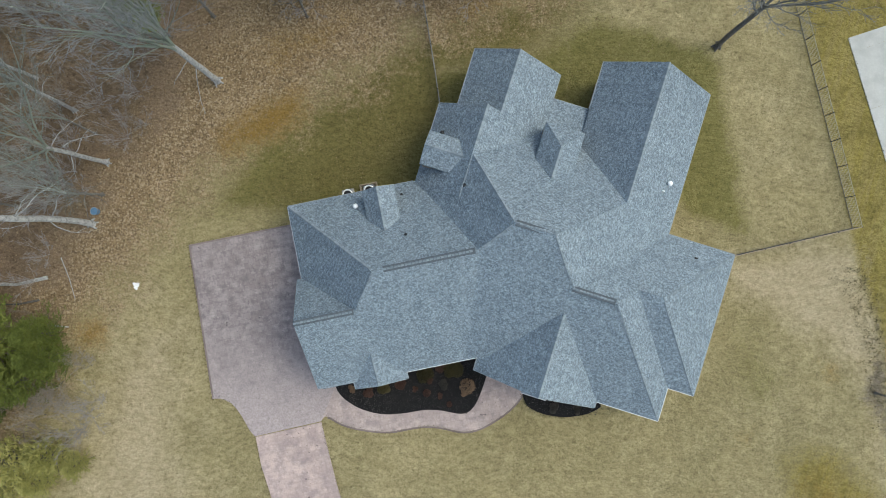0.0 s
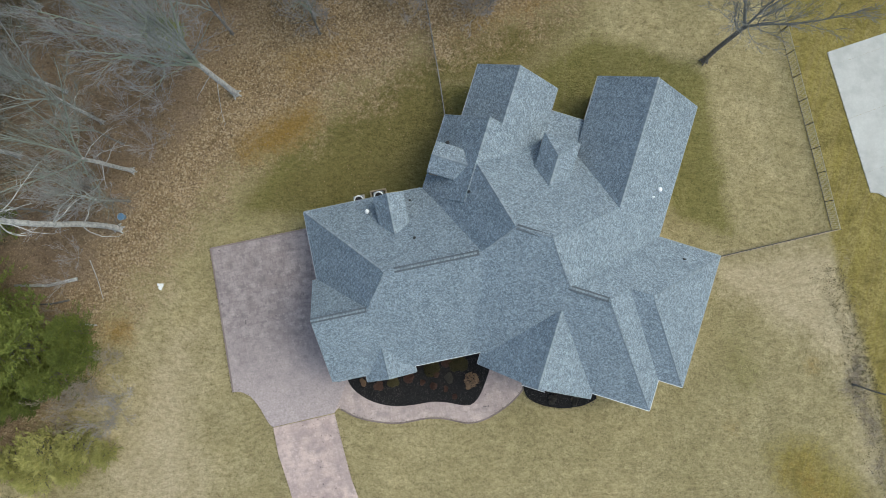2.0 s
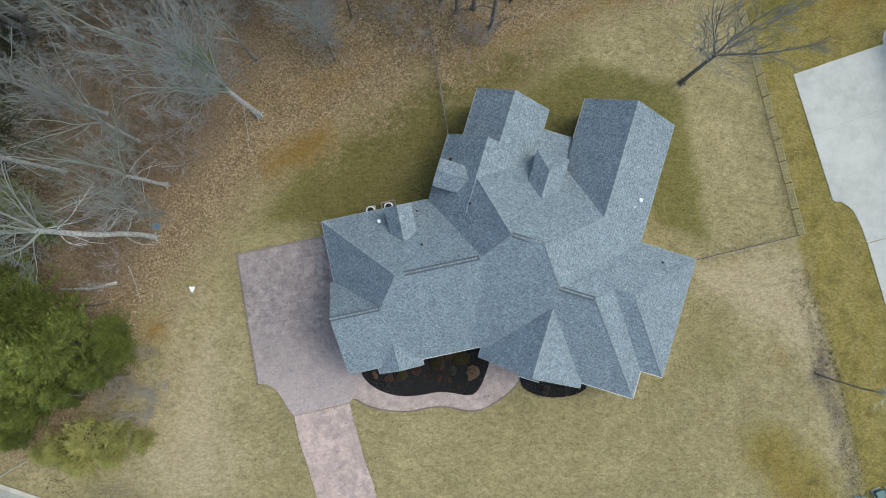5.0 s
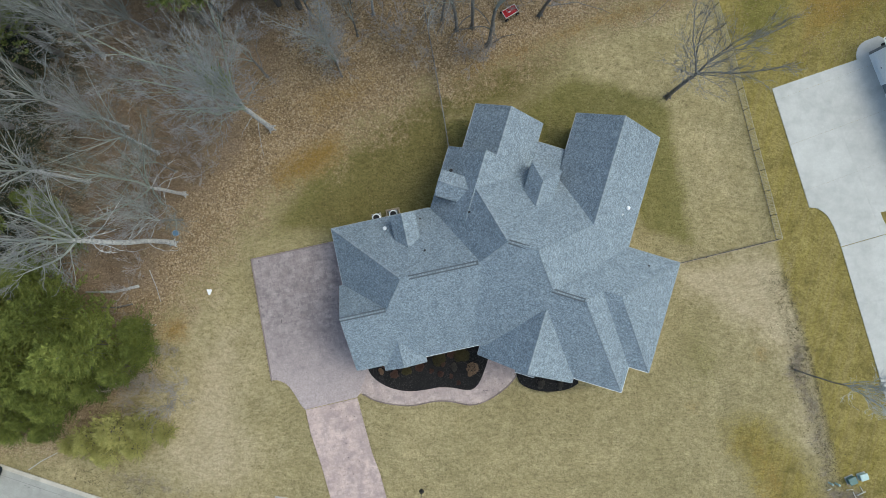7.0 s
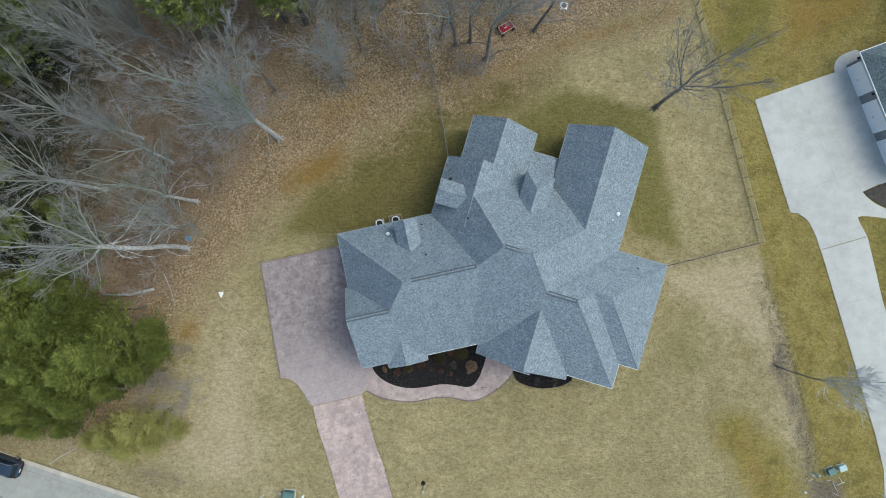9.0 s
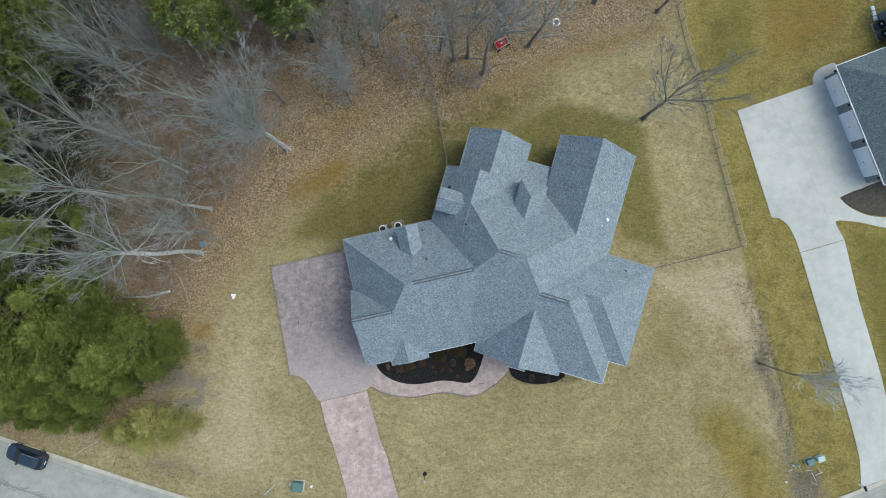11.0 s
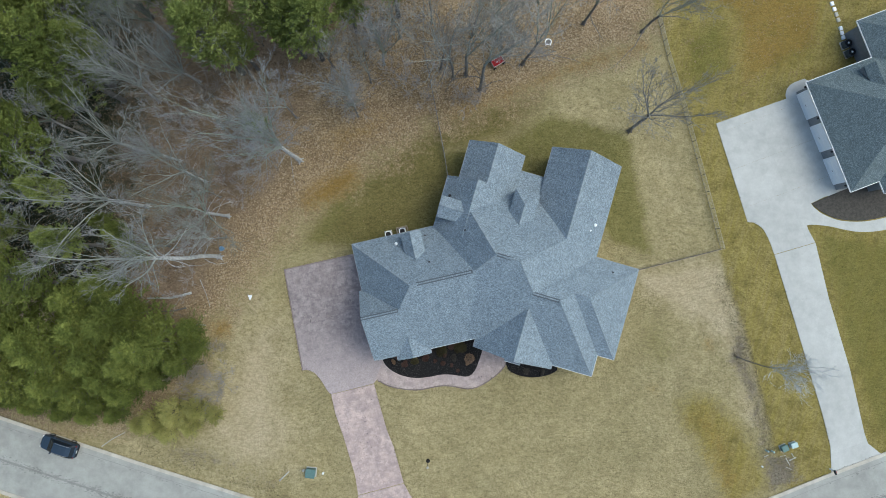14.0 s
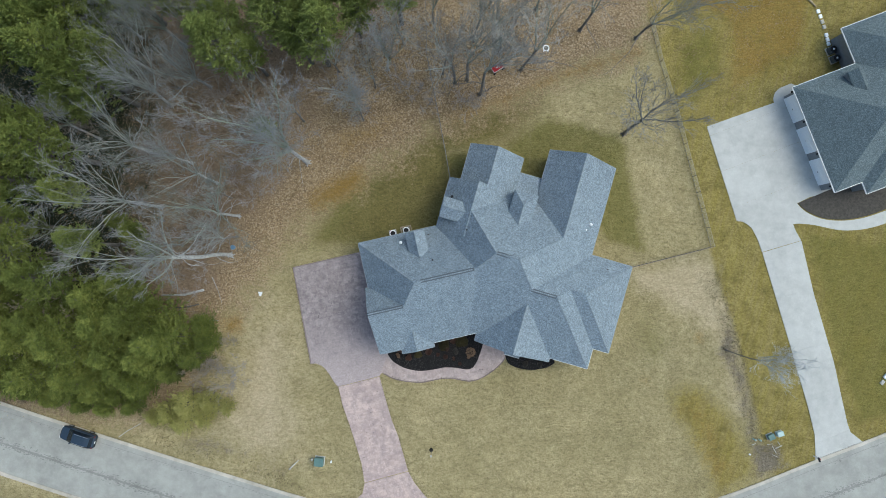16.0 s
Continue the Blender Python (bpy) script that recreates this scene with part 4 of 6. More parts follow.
for b0 in (-4.3, -8.75, -13.2):
    door = part("garage_door", boxed(0.40, 0.50, b0, b0 + 3.5, 0.0, 2.35), M_DOOR, nhouse, "white sectional garage door")
    door.matrix_world = pose(*NB, 0, 0, 0, NA)
    for k in range(4):
        panel = part("door_panel", boxed(0.375, 0.40, b0 + 0.06, b0 + 3.44, 0.03 + k * 0.58, 0.57 + k * 0.58, 0.008), M_DOOR, door)
    handle = part("handle", boxed(0.35, 0.375, b0 + 1.65, b0 + 1.85, 0.95, 1.0), M_BLACK, door)
for b0 in (-0.45, -4.63, -9.1, -13.6):
    lamp = part("wall_lamp", boxed(0.22, 0.44, b0 - 0.12, b0 + 0.12, 2.15, 2.55, 0.03), M_BLACK, nhouse, "black wall lantern")
    lamp.matrix_world = pose(*NB, 0, 0, 0, NA)

ndrive = thing("neighbour_driveway", "pale concrete driveway with control joints", "driveway", kind="structure")
ND_W = [(33.1, 20.7), (37.15, 8.15)] + curve_through([(37.9, 8.1), (39.0, 7.4), (39.9, 5.8), (40.5, 4.1)], 0.4)
ND_E = [(44.6, 8.0), (44.9, 7.2), (45.7, 5.75)]
ND_N = [(33.1, 20.7), (42.1, 24.1)] + curve_through([(42.0, 24.6), (42.2, 25.4), (42.9, 26.1), (44.4, 26.75)], 0.3) + [(46.0, 26.0), (51.0, 12.4), (47.0, 11.6), (45.2, 10.7)]
PADN = ND_N + ND_E + ND_W[::-1][:-1]


def split_plate(poly, lines, owner, material, z1, gap=0.006):
    """Slabs of an outline, cut along lines (a point and a normal)."""
    polys = [poly]
    for (px, py), (nx, ny) in lines:
        done = []
        for q in polys:
            for s in (1, -1):
                c = clip(q, lambda x, y: s * ((x - px) * nx + (y - py) * ny) - gap)
                if len(c) > 2:
                    done.append(c)
        polys = done
    for q in polys:
        part("slab", plate(q, -0.15, z1), material, owner)


split_plate(PADN, [((39.5, 16.5), (0.374, -0.927)), ((41.4, 11.8), (0.374, -0.927)), ((37.8, 21.2), (0.374, -0.927)), ((40.2, 17.0), (0.927, 0.374))], ndrive, M_CONCRETE, 0.05)
LOWER = [(40.55, 4.05), (45.75, 5.7), (47.4, -1.3), (50.0, -10.1), (51.8, -18.2), (52.2, -19.3), (53.9, -20.6), (54.0, -20.95), (47.5, -23.5), (47.6, -22.6), (47.5, -19.8), (46.6, -16.1), (44.0, -7.3)]
split_plate(LOWER, [((42.5, -2.0), (0.28, -0.96)), ((44.5, -9.0), (0.28, -0.96)), ((46.0, -15.5), (0.28, -0.96)), ((48, -20.7), (0.38, -0.925))], ndrive, M_CONCRETE, 0.05)
structure("neighbour_walk", plate([(44.0, 7.7), (45.0, 7.95)] + curve_through([(45.2, 8.0), (47.4, 7.85), (51.9, 7.2), (57.1, 8.3), (66, 12.5)], 0.5) + curve_through([(65.5, 13.8), (57.1, 10.0), (52.7, 8.65), (48.9, 8.6), (46.3, 9.6), (45.25, 10.6)], 0.5) + [(44.2, 10.2)], -0.12, 0.055), M_CONCRETE, "pale concrete front walk", "walkway")
structure("neighbour_bed", plate(curve_through([(45.3, 10.7), (46.4, 9.75), (48.9, 8.75), (52.7, 8.8), (57.1, 10.2), (65, 14.0)], 0.5) + [(63, 17), (50.5, 13.0), (48.6, 12.2)], -0.1, 0.085), M_MULCH_N, "grey-brown mulched planting bed", "bed")

# ---- trees ----
class Wood:
    """Collects tubes and leaf blades quickly, as plain lists."""

    def __init__(self):
        self.v, self.f = [], []

    def tube(self, pts, radii, sides):
        base = len(self.v)
        for i, p in enumerate(pts):
            d = pts[min(i + 1, len(pts) - 1)] - pts[max(i - 1, 0)]
            d = d / (np.linalg.norm(d) + 1e-9)
            s = np.cross(d, (0.31, 0.17, 0.93) if abs(d[2]) < 0.9 else (1, 0, 0))
            s = s / (np.linalg.norm(s) + 1e-9)
            u = np.cross(d, s)
            for k in range(sides):
                a = 2 * math.pi * k / sides
                self.v.append(tuple(p + radii[i] * (math.cos(a) * s + math.sin(a) * u)))
        for i in range(len(pts) - 1):
            for k in range(sides):
                a, b = base + i * sides + k, base + i * sides + (k + 1) % sides
                self.f.append((a, b, b + sides, a + sides))

    def blades(self, centres, rng, long, wide, lift=0.5, along=None, stray=0.5):
        """One leaf blade, folded at random, round each of many centres."""
        n = len(centres)
        d = rng.normal(size=(n, 3)) * (1, 1, lift)
        if along is not None:
            d = along + d * stray
        d /= np.linalg.norm(d, axis=1)[:, None]
        s = np.cross(d, rng.normal(size=(n, 3)))
        s /= np.linalg.norm(s, axis=1)[:, None]
        ln = long * rng.uniform(0.6, 1.3, (n, 1))
        wd = wide * rng.uniform(0.6, 1.3, (n, 1))
        quad = np.stack([centres - d * ln / 2, centres + s * wd / 2, centres + d * ln / 2, centres - s * wd / 2], 1)
        base = len(self.v)
        self.v.extend(map(tuple, quad.reshape(-1, 3).tolist()))
        self.f.extend(tuple(range(base + 4 * i, base + 4 * i + 4)) for i in range(n))

    def mesh(self, name, material):
        me = bpy.data.meshes.new(name)
        me.from_pydata(self.v, [], self.f)
        me.materials.append(material)
        return me


def unit(v):
    return v / (np.linalg.norm(v) + 1e-9)


def limb(rng, p, d, length, r, r_end, wiggle, rise, n):
    pts, radii = [p], [r]
    for i in range(n):
        d = unit(d + rng.normal(size=3) * wiggle + np.array((0, 0, rise)))
        p = p + d * length / n
        pts.append(p)
        radii.append(r + (r_end - r) * (i + 1) / n)
    return pts, radii


def along(pts, radii, t):
    """The place, radius and direction at a share of a limb's length."""
    x = t * (len(pts) - 1)
    i = min(int(x), len(pts) - 2)
    return pts[i] + (pts[i + 1] - pts[i]) * (x - i), radii[i], unit(pts[i + 1] - pts[i])


def aside(rng, d, angle):
    """A direction that leaves d by an angle, to a side at random."""
    s = unit(np.cross(d, rng.normal(size=3)))
    return unit(d * math.cos(angle) + s * math.sin(angle))


def bare_tree(name, label, seed, h, bark, twigs, limb_mat, fork=0.4, leaders=4, lean=0.34, thick=0.26, branches=9, shoots=6, twigs_each=5, fine=1, droop=0, wide=0.52):
    """A leafless tree: the trunk forks into leaders, which carry boughs, shoots and twigs."""
    rng = np.random.default_rng(seed)
    trunk, boughs, crown = Wood(), Wood(), Wood()
    p0 = np.array((0.0, 0.0, -0.15))
    pts, radii = limb(rng, p0, np.array((0, 0, 1.0)), h * fork + 0.15, thick, thick * 0.78, 0.03, 0.04, 8)
    radii[0] *= 1.25
    trunk.tube(pts, radii, 9)
    for k in range(5):
        a = k * 1.257 + rng.uniform(-0.3, 0.3)
        o = np.array((math.cos(a), math.sin(a), 0))
        trunk.tube([p0 + o * thick * 2.2, p0 + o * thick * 0.7 + np.array((0, 0, 0.45 + thick))], [thick * 0.25, thick * 0.42], 5)
    for k in range(leaders):
        a = k * 6.283 / leaders + rng.uniform(-0.5, 0.5)
        b = lean * rng.uniform(0.55, 1.35) * (0.3 if k == 0 else 1)
        q, r, d = along(pts, radii, rng.uniform(0.86, 1.0))
        ln = h * (1 - fork) * rng.uniform(0.82, 1.08)
        lp, lr = limb(rng, q, np.array((math.cos(a) * math.sin(b), math.sin(a) * math.sin(b), math.cos(b))), ln, thick * 0.44, 0.02, 0.085, 0.03, 9)
        boughs.tube(lp, lr, 6)
        for j in range(branches):
            t = 0.1 + 0.88 * (j + rng.uniform(0, 0.9)) / branches
            q, r, d = along(lp, lr, t)
            bl = ln * rng.uniform(0.36, 0.56) * (1.12 - 0.72 * t)
            bp, br = limb(rng, q, aside(rng, d, wide * rng.uniform(0.7, 1.3)), bl, min(r * 0.5, 0.047), 0.012, 0.09, 0.07, 5)
            boughs.tube(bp, br, 4)
            for _ in range(shoots):
                q, r, d = along(bp, br, rng.uniform(0.15, 1.0))
                sl = bl * rng.uniform(0.28, 0.5)
                sp, sr = limb(rng, q, aside(rng, d, rng.uniform(0.3, 0.8)), sl, min(r * 0.65, 0.026), 0.009, 0.12, 0.06, 3)
                crown.tube(sp, sr, 3)
                for _ in range(twigs_each):
                    q, r, d = along(sp, sr, rng.uniform(0.1, 1.0))
                    tp, tr = limb(rng, q, aside(rng, d, rng.uniform(0.25, 0.75)), sl * rng.uniform(0.3, 0.6), 0.0125, 0.006, 0.14, 0.05, 2)
                    crown.tube(tp, tr, 3)
                    for _ in range(fine):
                        q, r, d = along(tp, tr, rng.uniform(0.2, 1.0))
                        crown.tube([q, q + aside(rng, d, rng.uniform(0.3, 0.8)) * sl * rng.uniform(0.15, 0.35)], [0.009, 0.004], 3)
    dead = []
    for k in range(droop):                  # dead branches that hang from the bole
        hung = Wood()
        q, r, d = along(pts, radii, rng.uniform(0.3, 0.95))
        a = rng.uniform(0, 6.283)
        bp, br = limb(rng, q, np.array((math.cos(a), math.sin(a), 0.1)), rng.uniform(2.5, 5.5), 0.05, 0.015, 0.16, -0.12, 7)
        hung.tube(bp, br, 5)
        for _ in range(3):
            q, r, d = along(bp, br, rng.uniform(0.3, 1.0))
            hung.tube([q, q + aside(rng, d, 0.6) * rng.uniform(0.5, 1.3)], [0.018, 0.008], 3)
        dead.append(hung)
    ob = tagged(new(name), label, "tree")
    link("trunk", trunk.mesh("trunk", bark), ob)
    link("bough", boughs.mesh("bough", limb_mat), ob)
    for hung in dead:
        link("dead_branch", hung.mesh("dead_branch", bark), ob)
    link("crown", crown.mesh("crown", twigs), ob)
    return ob


def evergreen(name, label, seed, h, radius, low, bark, leaves, branches=80, clumps=12, blades=9, long=0.34, upright=0.8):
    """A pine or cedar: a trunk, branches in tiers, and tufts of small blades that point outward and up."""
    rng = np.random.default_rng(seed)
    trunk, crown = Wood(), Wood()
    pts, radii = limb(rng, np.array((0, 0, -0.15)), np.array((0, 0, 1.0)), h, 0.02 * h, 0.03, 0.03, 0.05, 10)
    trunk.tube(pts, radii, 8)
    centres, ways = [], []
    lobes = rng.uniform(0.72, 1.2, 7)
    for k in range(branches):
        t = low + (1 - low) * (k + rng.uniform()) / branches
        shape = math.sin(math.pi * min(1, 0.18 + 0.82 * (t - low) / (1 - low)) ** 0.8) ** 0.7 if low > 0.25 else (1 - (t - low) / (1 - low)) ** 0.65
        a = k * 2.39996 + rng.uniform(-0.4, 0.4)
        ln = radius * max(0.12, shape) * rng.uniform(0.62, 1.12) * lobes[int(a / 6.283 * 7 + 2 * t) % 7]
        i = min(int(t * 10), 9)
        p = pts[i] + (pts[i + 1] - pts[i]) * (t * 10 - i)
        bp, br = limb(rng, p, unit(np.array((math.cos(a), math.sin(a), 0.2))), ln, 0.05, 0.012, 0.10, 0.03, 4)
        trunk.tube(bp, br, 4)
        for _ in range(clumps):
            q, _r, d = along(bp, br, rng.uniform(0.25, 1.0))
            side = unit(np.cross(d, (0, 0, 1.0)))
            q = q + side * rng.normal() * 0.17 * (0.4 + ln) * 0.6 + rng.normal(size=3) * 0.1
            w = unit(d * 0.9 + side * rng.normal() * 0.6 + np.array((0, 0, upright * rng.uniform(0.4, 1.2))))
            step = np.linspace(0.0, 1.0, blades)[:, None]
            centres.append(q + w * step * long * 2.0 + rng.normal(size=(blades, 3)) * 0.06 * (1.3 - step))
            ways.append(np.tile(w, (blades, 1)))
    crown.blades(np.concatenate(centres), rng, long, long * 0.27, 0.8, np.concatenate(ways), 0.55)
    ob = tagged(new(name), label, "tree")
    link("trunk", trunk.mesh("trunk", bark), ob)
    link("crown", crown.mesh("crown", leaves), ob)
    return ob


def set_tree(ob, used, x, y, s=1.0, rz=0.0, tilt=(0, 0), group="", label=""):
    """Stands a tree, or a copy of it once the first is used, at a place."""
    m = pose(x, y, 0, tilt[0], tilt[1], rz)
    if id(ob) in used:
        ob = copy_thing(ob, m)
    else:
        used[id(ob)] = ob
        ob.matrix_basis = m
    ob.scale = (s, s, s)
    if label:
        ob["label"] = label
    return tagged(ob, group=group)


used = {}
GREY = [bare_tree("bare_tree", "tall leafless tree with pale grey bark in the woods", 11, 25, M_BARK, M_TWIG, M_LIMB, 0.33, 9, 0.40, 0.30, 9, 6, 5, 1, 2),
        bare_tree("bare_tree", "tall leafless tree forking low into pale grey leaders", 12, 25, M_BARK, M_TWIG, M_LIMB, 0.44, 6, 0.32, 0.25, 8, 5, 5, 1, 4),
        bare_tree("bare_tree", "tall spreading leafless tree with a long pale bole", 17, 27, M_BARK, M_TWIG, M_LIMB, 0.62, 6, 0.42, 0.25, 9, 6, 5, 1, 9)]
BROWN = [bare_tree("bare_tree", "slender leafless tree with brownish twigs in the woods", 31 + k, 15, M_BARK_MID, M_TWIG_BROWN, M_LIMB, 0.34, 3, 0.25, 0.13, 9, 5, 4, 1, 2) for k in range(2)]
LAWN = bare_tree("lawn_tree", "grey-barked leafless tree on the lawn beside the fence", 53, 14.5, M_BARK_MID, M_TWIG_DARK, M_TWIG_DARK, 0.47, 7, 0.68, 0.20, 8, 5, 5, 1, 0, 0.55)
SMALL = bare_tree("small_tree", "slim leafless young tree at the lot line", 66, 15.5, M_BARK_MID, M_TWIG_PALE, M_TWIG_PALE, 0.52, 6, 0.24, 0.075, 7, 5, 4, 1)
SAPLING = [bare_tree("sapling", "thin leafless sapling in the undergrowth", 71 + k, 6.0, M_BARK_DARK, M_BRUSH, M_BRUSH, 0.12, 5, 0.5, 0.05, 7, 5, 4, 1) for k in range(2)]
THICKET = [bare_tree("thicket_shrub", "leafless grey twiggy shrub in the undergrowth", 75 + k, 3.6, M_BRUSH_GREY, M_BRUSH_GREY, M_BRUSH_GREY, 0.05, 8, 0.7, 0.026, 5, 4, 3, 0) for k in range(2)]
DARK_PINE = [evergreen("pine_tree", "tall dark green pine deep in the woods", 85 + k, 18.0, 3.6, 0.42, M_BARK_DARK, M_PINE_DARK, 100, 14, 13, 0.40) for k in range(2)]
PINE = [evergreen("pine_tree", "tall green pine in the woods", 81 + k, 18.0, 3.4, 0.42, M_BARK_DARK, M_PINE, 100, 14, 13, 0.40) for k in range(2)]
CEDAR = [evergreen("cedar_tree", "dense dark green cedar at the woodland edge", 91 + k, 10.0, 4.2, 0.06, M_BARK_DARK, M_CEDAR, 130, 14, 13, 0.38, 0.35) for k in range(2)]
YELLOW = evergreen("shrub", "yellow-green shrub beside the street", 99, 3.2, 2.4, 0.04, M_BARK_DARK, M_YELLOW, 60, 11, 12, 0.22, 0.5)

rt = random.Random(4)
for x, y, k, s, rz in ((-19.9, 14.8, 0, 0.88, 40), (-28.7, 7.5, 1, 0.74, 200), (-29.6, 2.3, 2, 1.0, 10), (-31.7, 11.8, 1, 0.62, 20), (-38.9, 8.5, 1, 0.85, 130), (-38.0, 22.0, 0, 0.66, 300), (-35.1, 14.4, 0, 0.52, 75),
                       (-33.0, 24.6, 0, 0.58, 160), (-39.6, 15.4, 1, 0.66, 250), (-36.5, 30.0, 0, 0.66, 10), (-28.4, 31.6, 1, 0.62, 70), (-47.4, 17.4, 1, 0.62, 30), (-50.0, 5.0, 1, 0.5, 200), (-42.4, 31.0, 0, 0.6, 220),
                       (4.5, 31.5, 1, 0.6, 140), (-9.5, 27.4, 0, 0.5, 250), (-13.2, 22.2, 0, 0.5, 60), (-24.4, 17.8, 1, 0.55, 330), (-40.6, 26.4, 1, 0.6, 100)):
    set_tree(GREY[k], used, x, y, s, rz, (rt.uniform(-1.5, 1.5), rt.uniform(-1.5, 1.5)), "bare trees of the woods")
for x, y, k, s, rz in ((-20.5, 20.3, 0, 1.0, 0), (-12.6, 20.6, 1, 0.75, 90), (-0.6, 25.9, 0, 1.4, 30), (1.0, 26.3, 1, 1.5, 200), (2.8, 24.4, 1, 1.55, 150), (8.2, 27.8, 0, 1.4, 260), (-2.2, 27.0, 1, 1.0, 10), (5.4, 30.0, 0, 1.2, 70), (1.8, 31.5, 0, 1.2, 220),
                       (-11.1, 25.0, 1, 0.8, 310), (-7.5, 31, 0, 1.0, 75), (-28.9, 4.8, 1, 0.9, 240), (-29.8, 9.9, 1, 0.7, 110),
                       (-3.5, 33, 1, 1.0, 190), (4.4, 32, 0, 1.0, 15), (16.0, 33.3, 1, 1.4, 280), (23.5, 32.4, 0, 1.35, 130), (-16, 27, 0, 0.9, 170), (-26, 25, 1, 1.0, 45), (10, 36, 1, 1.0, 80), (-33, 30, 0, 1.0, 205),
                       (-31.5, 5.5, 1, 0.7, 350), (-36, 3.5, 0, 0.85, 95)):
    set_tree(BROWN[k], used, x, y, s, rz, (rt.uniform(-4, 4), rt.uniform(-4, 4)), "bare trees of the woods")
set_tree(LAWN, used, 22.0, 19.5, 1.1, -50, (-2, -1.5))
set_tree(SMALL, used, 35.8, -8.9, 1.0, 0, (0, -1))
for x, y, sc in ((-31.0, -12.2, 0.5), (-32.4, -13.6, 0.55), (-29.6, -8.2, 0.4), (-33.0, -12.4, 0.6), (-28.9, -9.4, 0.4), (-31.2, -10.8, 0.6), (-29.8, -12.4, 0.45), (-31.9, -15.0, 0.5), (-33.8, -12.7, 0.57), (-32.9, -5.4, 0.50)):
    set_tree(SAPLING[int(10 * sc) % 2], used, x, y, sc, rt.uniform(0, 360), (rt.uniform(-30, 30), rt.uniform(-30, 30)), "saplings")
for x, y, sc in ((-14.0, 21.7, 1.0), (-13.0, 22.6, 1.0), (-12.2, 21.4, 0.8), (-8.5, 25.6, 1.0), (-6.6, 25.2, 1.0), (-5.4, 24.4, 0.9), (-4.2, 22.6, 0.7), (1.4, 22.8, 1.0), (0.4, 23.4, 0.8), (2.4, 23.6, 0.8), (8.4, 29.6, 1.1), (6.9, 30.6, 1.1),
                 (-28.4, -13.6, 0.9), (-29.4, -14.6, 1.0), (-28.0, -12.2, 0.7), (-24.6, 16.8, 1.0), (-26.4, 13.6, 0.9), (-25.6, 10.9, 0.7), (-30.6, 4.8, 1.2), (-32.4, 5.6, 1.2), (-31.2, 6.6, 1.1), (-33.4, 4.0, 1.2), (-29.4, 12.4, 1.0),
                 (-27.0, 9.6, 0.8), (-31.5, 9.2, 0.9), (-35.0, 9.0, 0.9), (-34.4, 18.4, 1.2), (-36.0, 19.6, 1.2), (-32.6, 19.6, 1.0), (-28.2, 18.4, 0.9), (-27.0, 21.0, 0.9),
                 (-34.0, -2.6, 0.7), (-33.0, -0.4, 0.7), (-40.4, 14.6, 0.9), (-31.0, 23.4, 1.0), (-22.0, 24.6, 0.9), (-16.4, 24.4, 0.8), (-2.0, 27.4, 0.9), (4.4, 28.8, 0.9), (-0.4, 29.4, 1.0)):
    set_tree(THICKET[int(abs(10 * x)) % 2], used, x, y, sc, rt.uniform(0, 360), (rt.uniform(-8, 8), rt.uniform(-8, 8)), "thickets")
for k in range(70):
    x, y = rt.uniform(-62, 14), rt.uniform(-12, 46)
    if x + 26 < 0.9 * (y - 5) * 0.9 - 2 - max(0, 8 - y) * 0.4 and not (x > -10 and y < 29):
        set_tree(SAPLING[k % 2], used, x, y, rt.uniform(0.7, 1.4), rt.uniform(0, 360), (rt.uniform(-8, 8), rt.uniform(-8, 8)), "saplings")
for x, y, s in ((-50.5, 28.6, 1.0), (-46.6, 26.5, 1.05), (-44.0, 29.3, 0.95), (-43.9, 23.8, 1.1), (-42.5, 22.0, 0.95), (-41.8, 24.9, 0.8), (-49.8, 16.0, 0.95), (-47.4, 14.1, 1.0), (-51.3, 13.5, 0.95), (-50.7, 10.1, 0.9),
                (-46.6, 9.2, 0.68), (-44.5, 3.4, 0.7), (-27.5, 25.9, 1.0), (-27.8, 28.9, 0.8), (-25.6, 26.4, 0.7), (-20.3, 29.6, 1.0), (-17.4, 27.9, 0.9), (-19.6, 28.1, 0.8), (-13.2, 31.6, 0.7), (-23.0, 32.3, 0.8),
                (-49.4, 31.5, 1.0), (-45.7, 32.2, 1.0), (-33.6, 31.8, 0.9), (-53.6, 26.3, 1.0), (-54.0, 14.3, 1.0), (-54.5, 9.8, 1.0), (-7.8, 33.7, 0.9), (-16.6, 32.9, 1.0), (-55.6, 30.1, 1.0), (-39.4, 33.0, 1.0), (-3, 40, 1.0), (-60, 20, 1.0),
                (-58, 6, 1.0), (-47.5, -1.0, 0.8), (-51.5, 1.5, 0.9), (-57.5, 0, 0.9), (-63, 27, 1.0), (-24.2, 18.5, 0.45), (-45.6, 20.0, 0.7), (-51.5, 5.5, 0.8)):
    set_tree((DARK_PINE if x < -40 and s > 0.7 else PINE)[rt.randrange(2)], used, x, y, s, rt.uniform(0, 360), (0, 0), "pines")
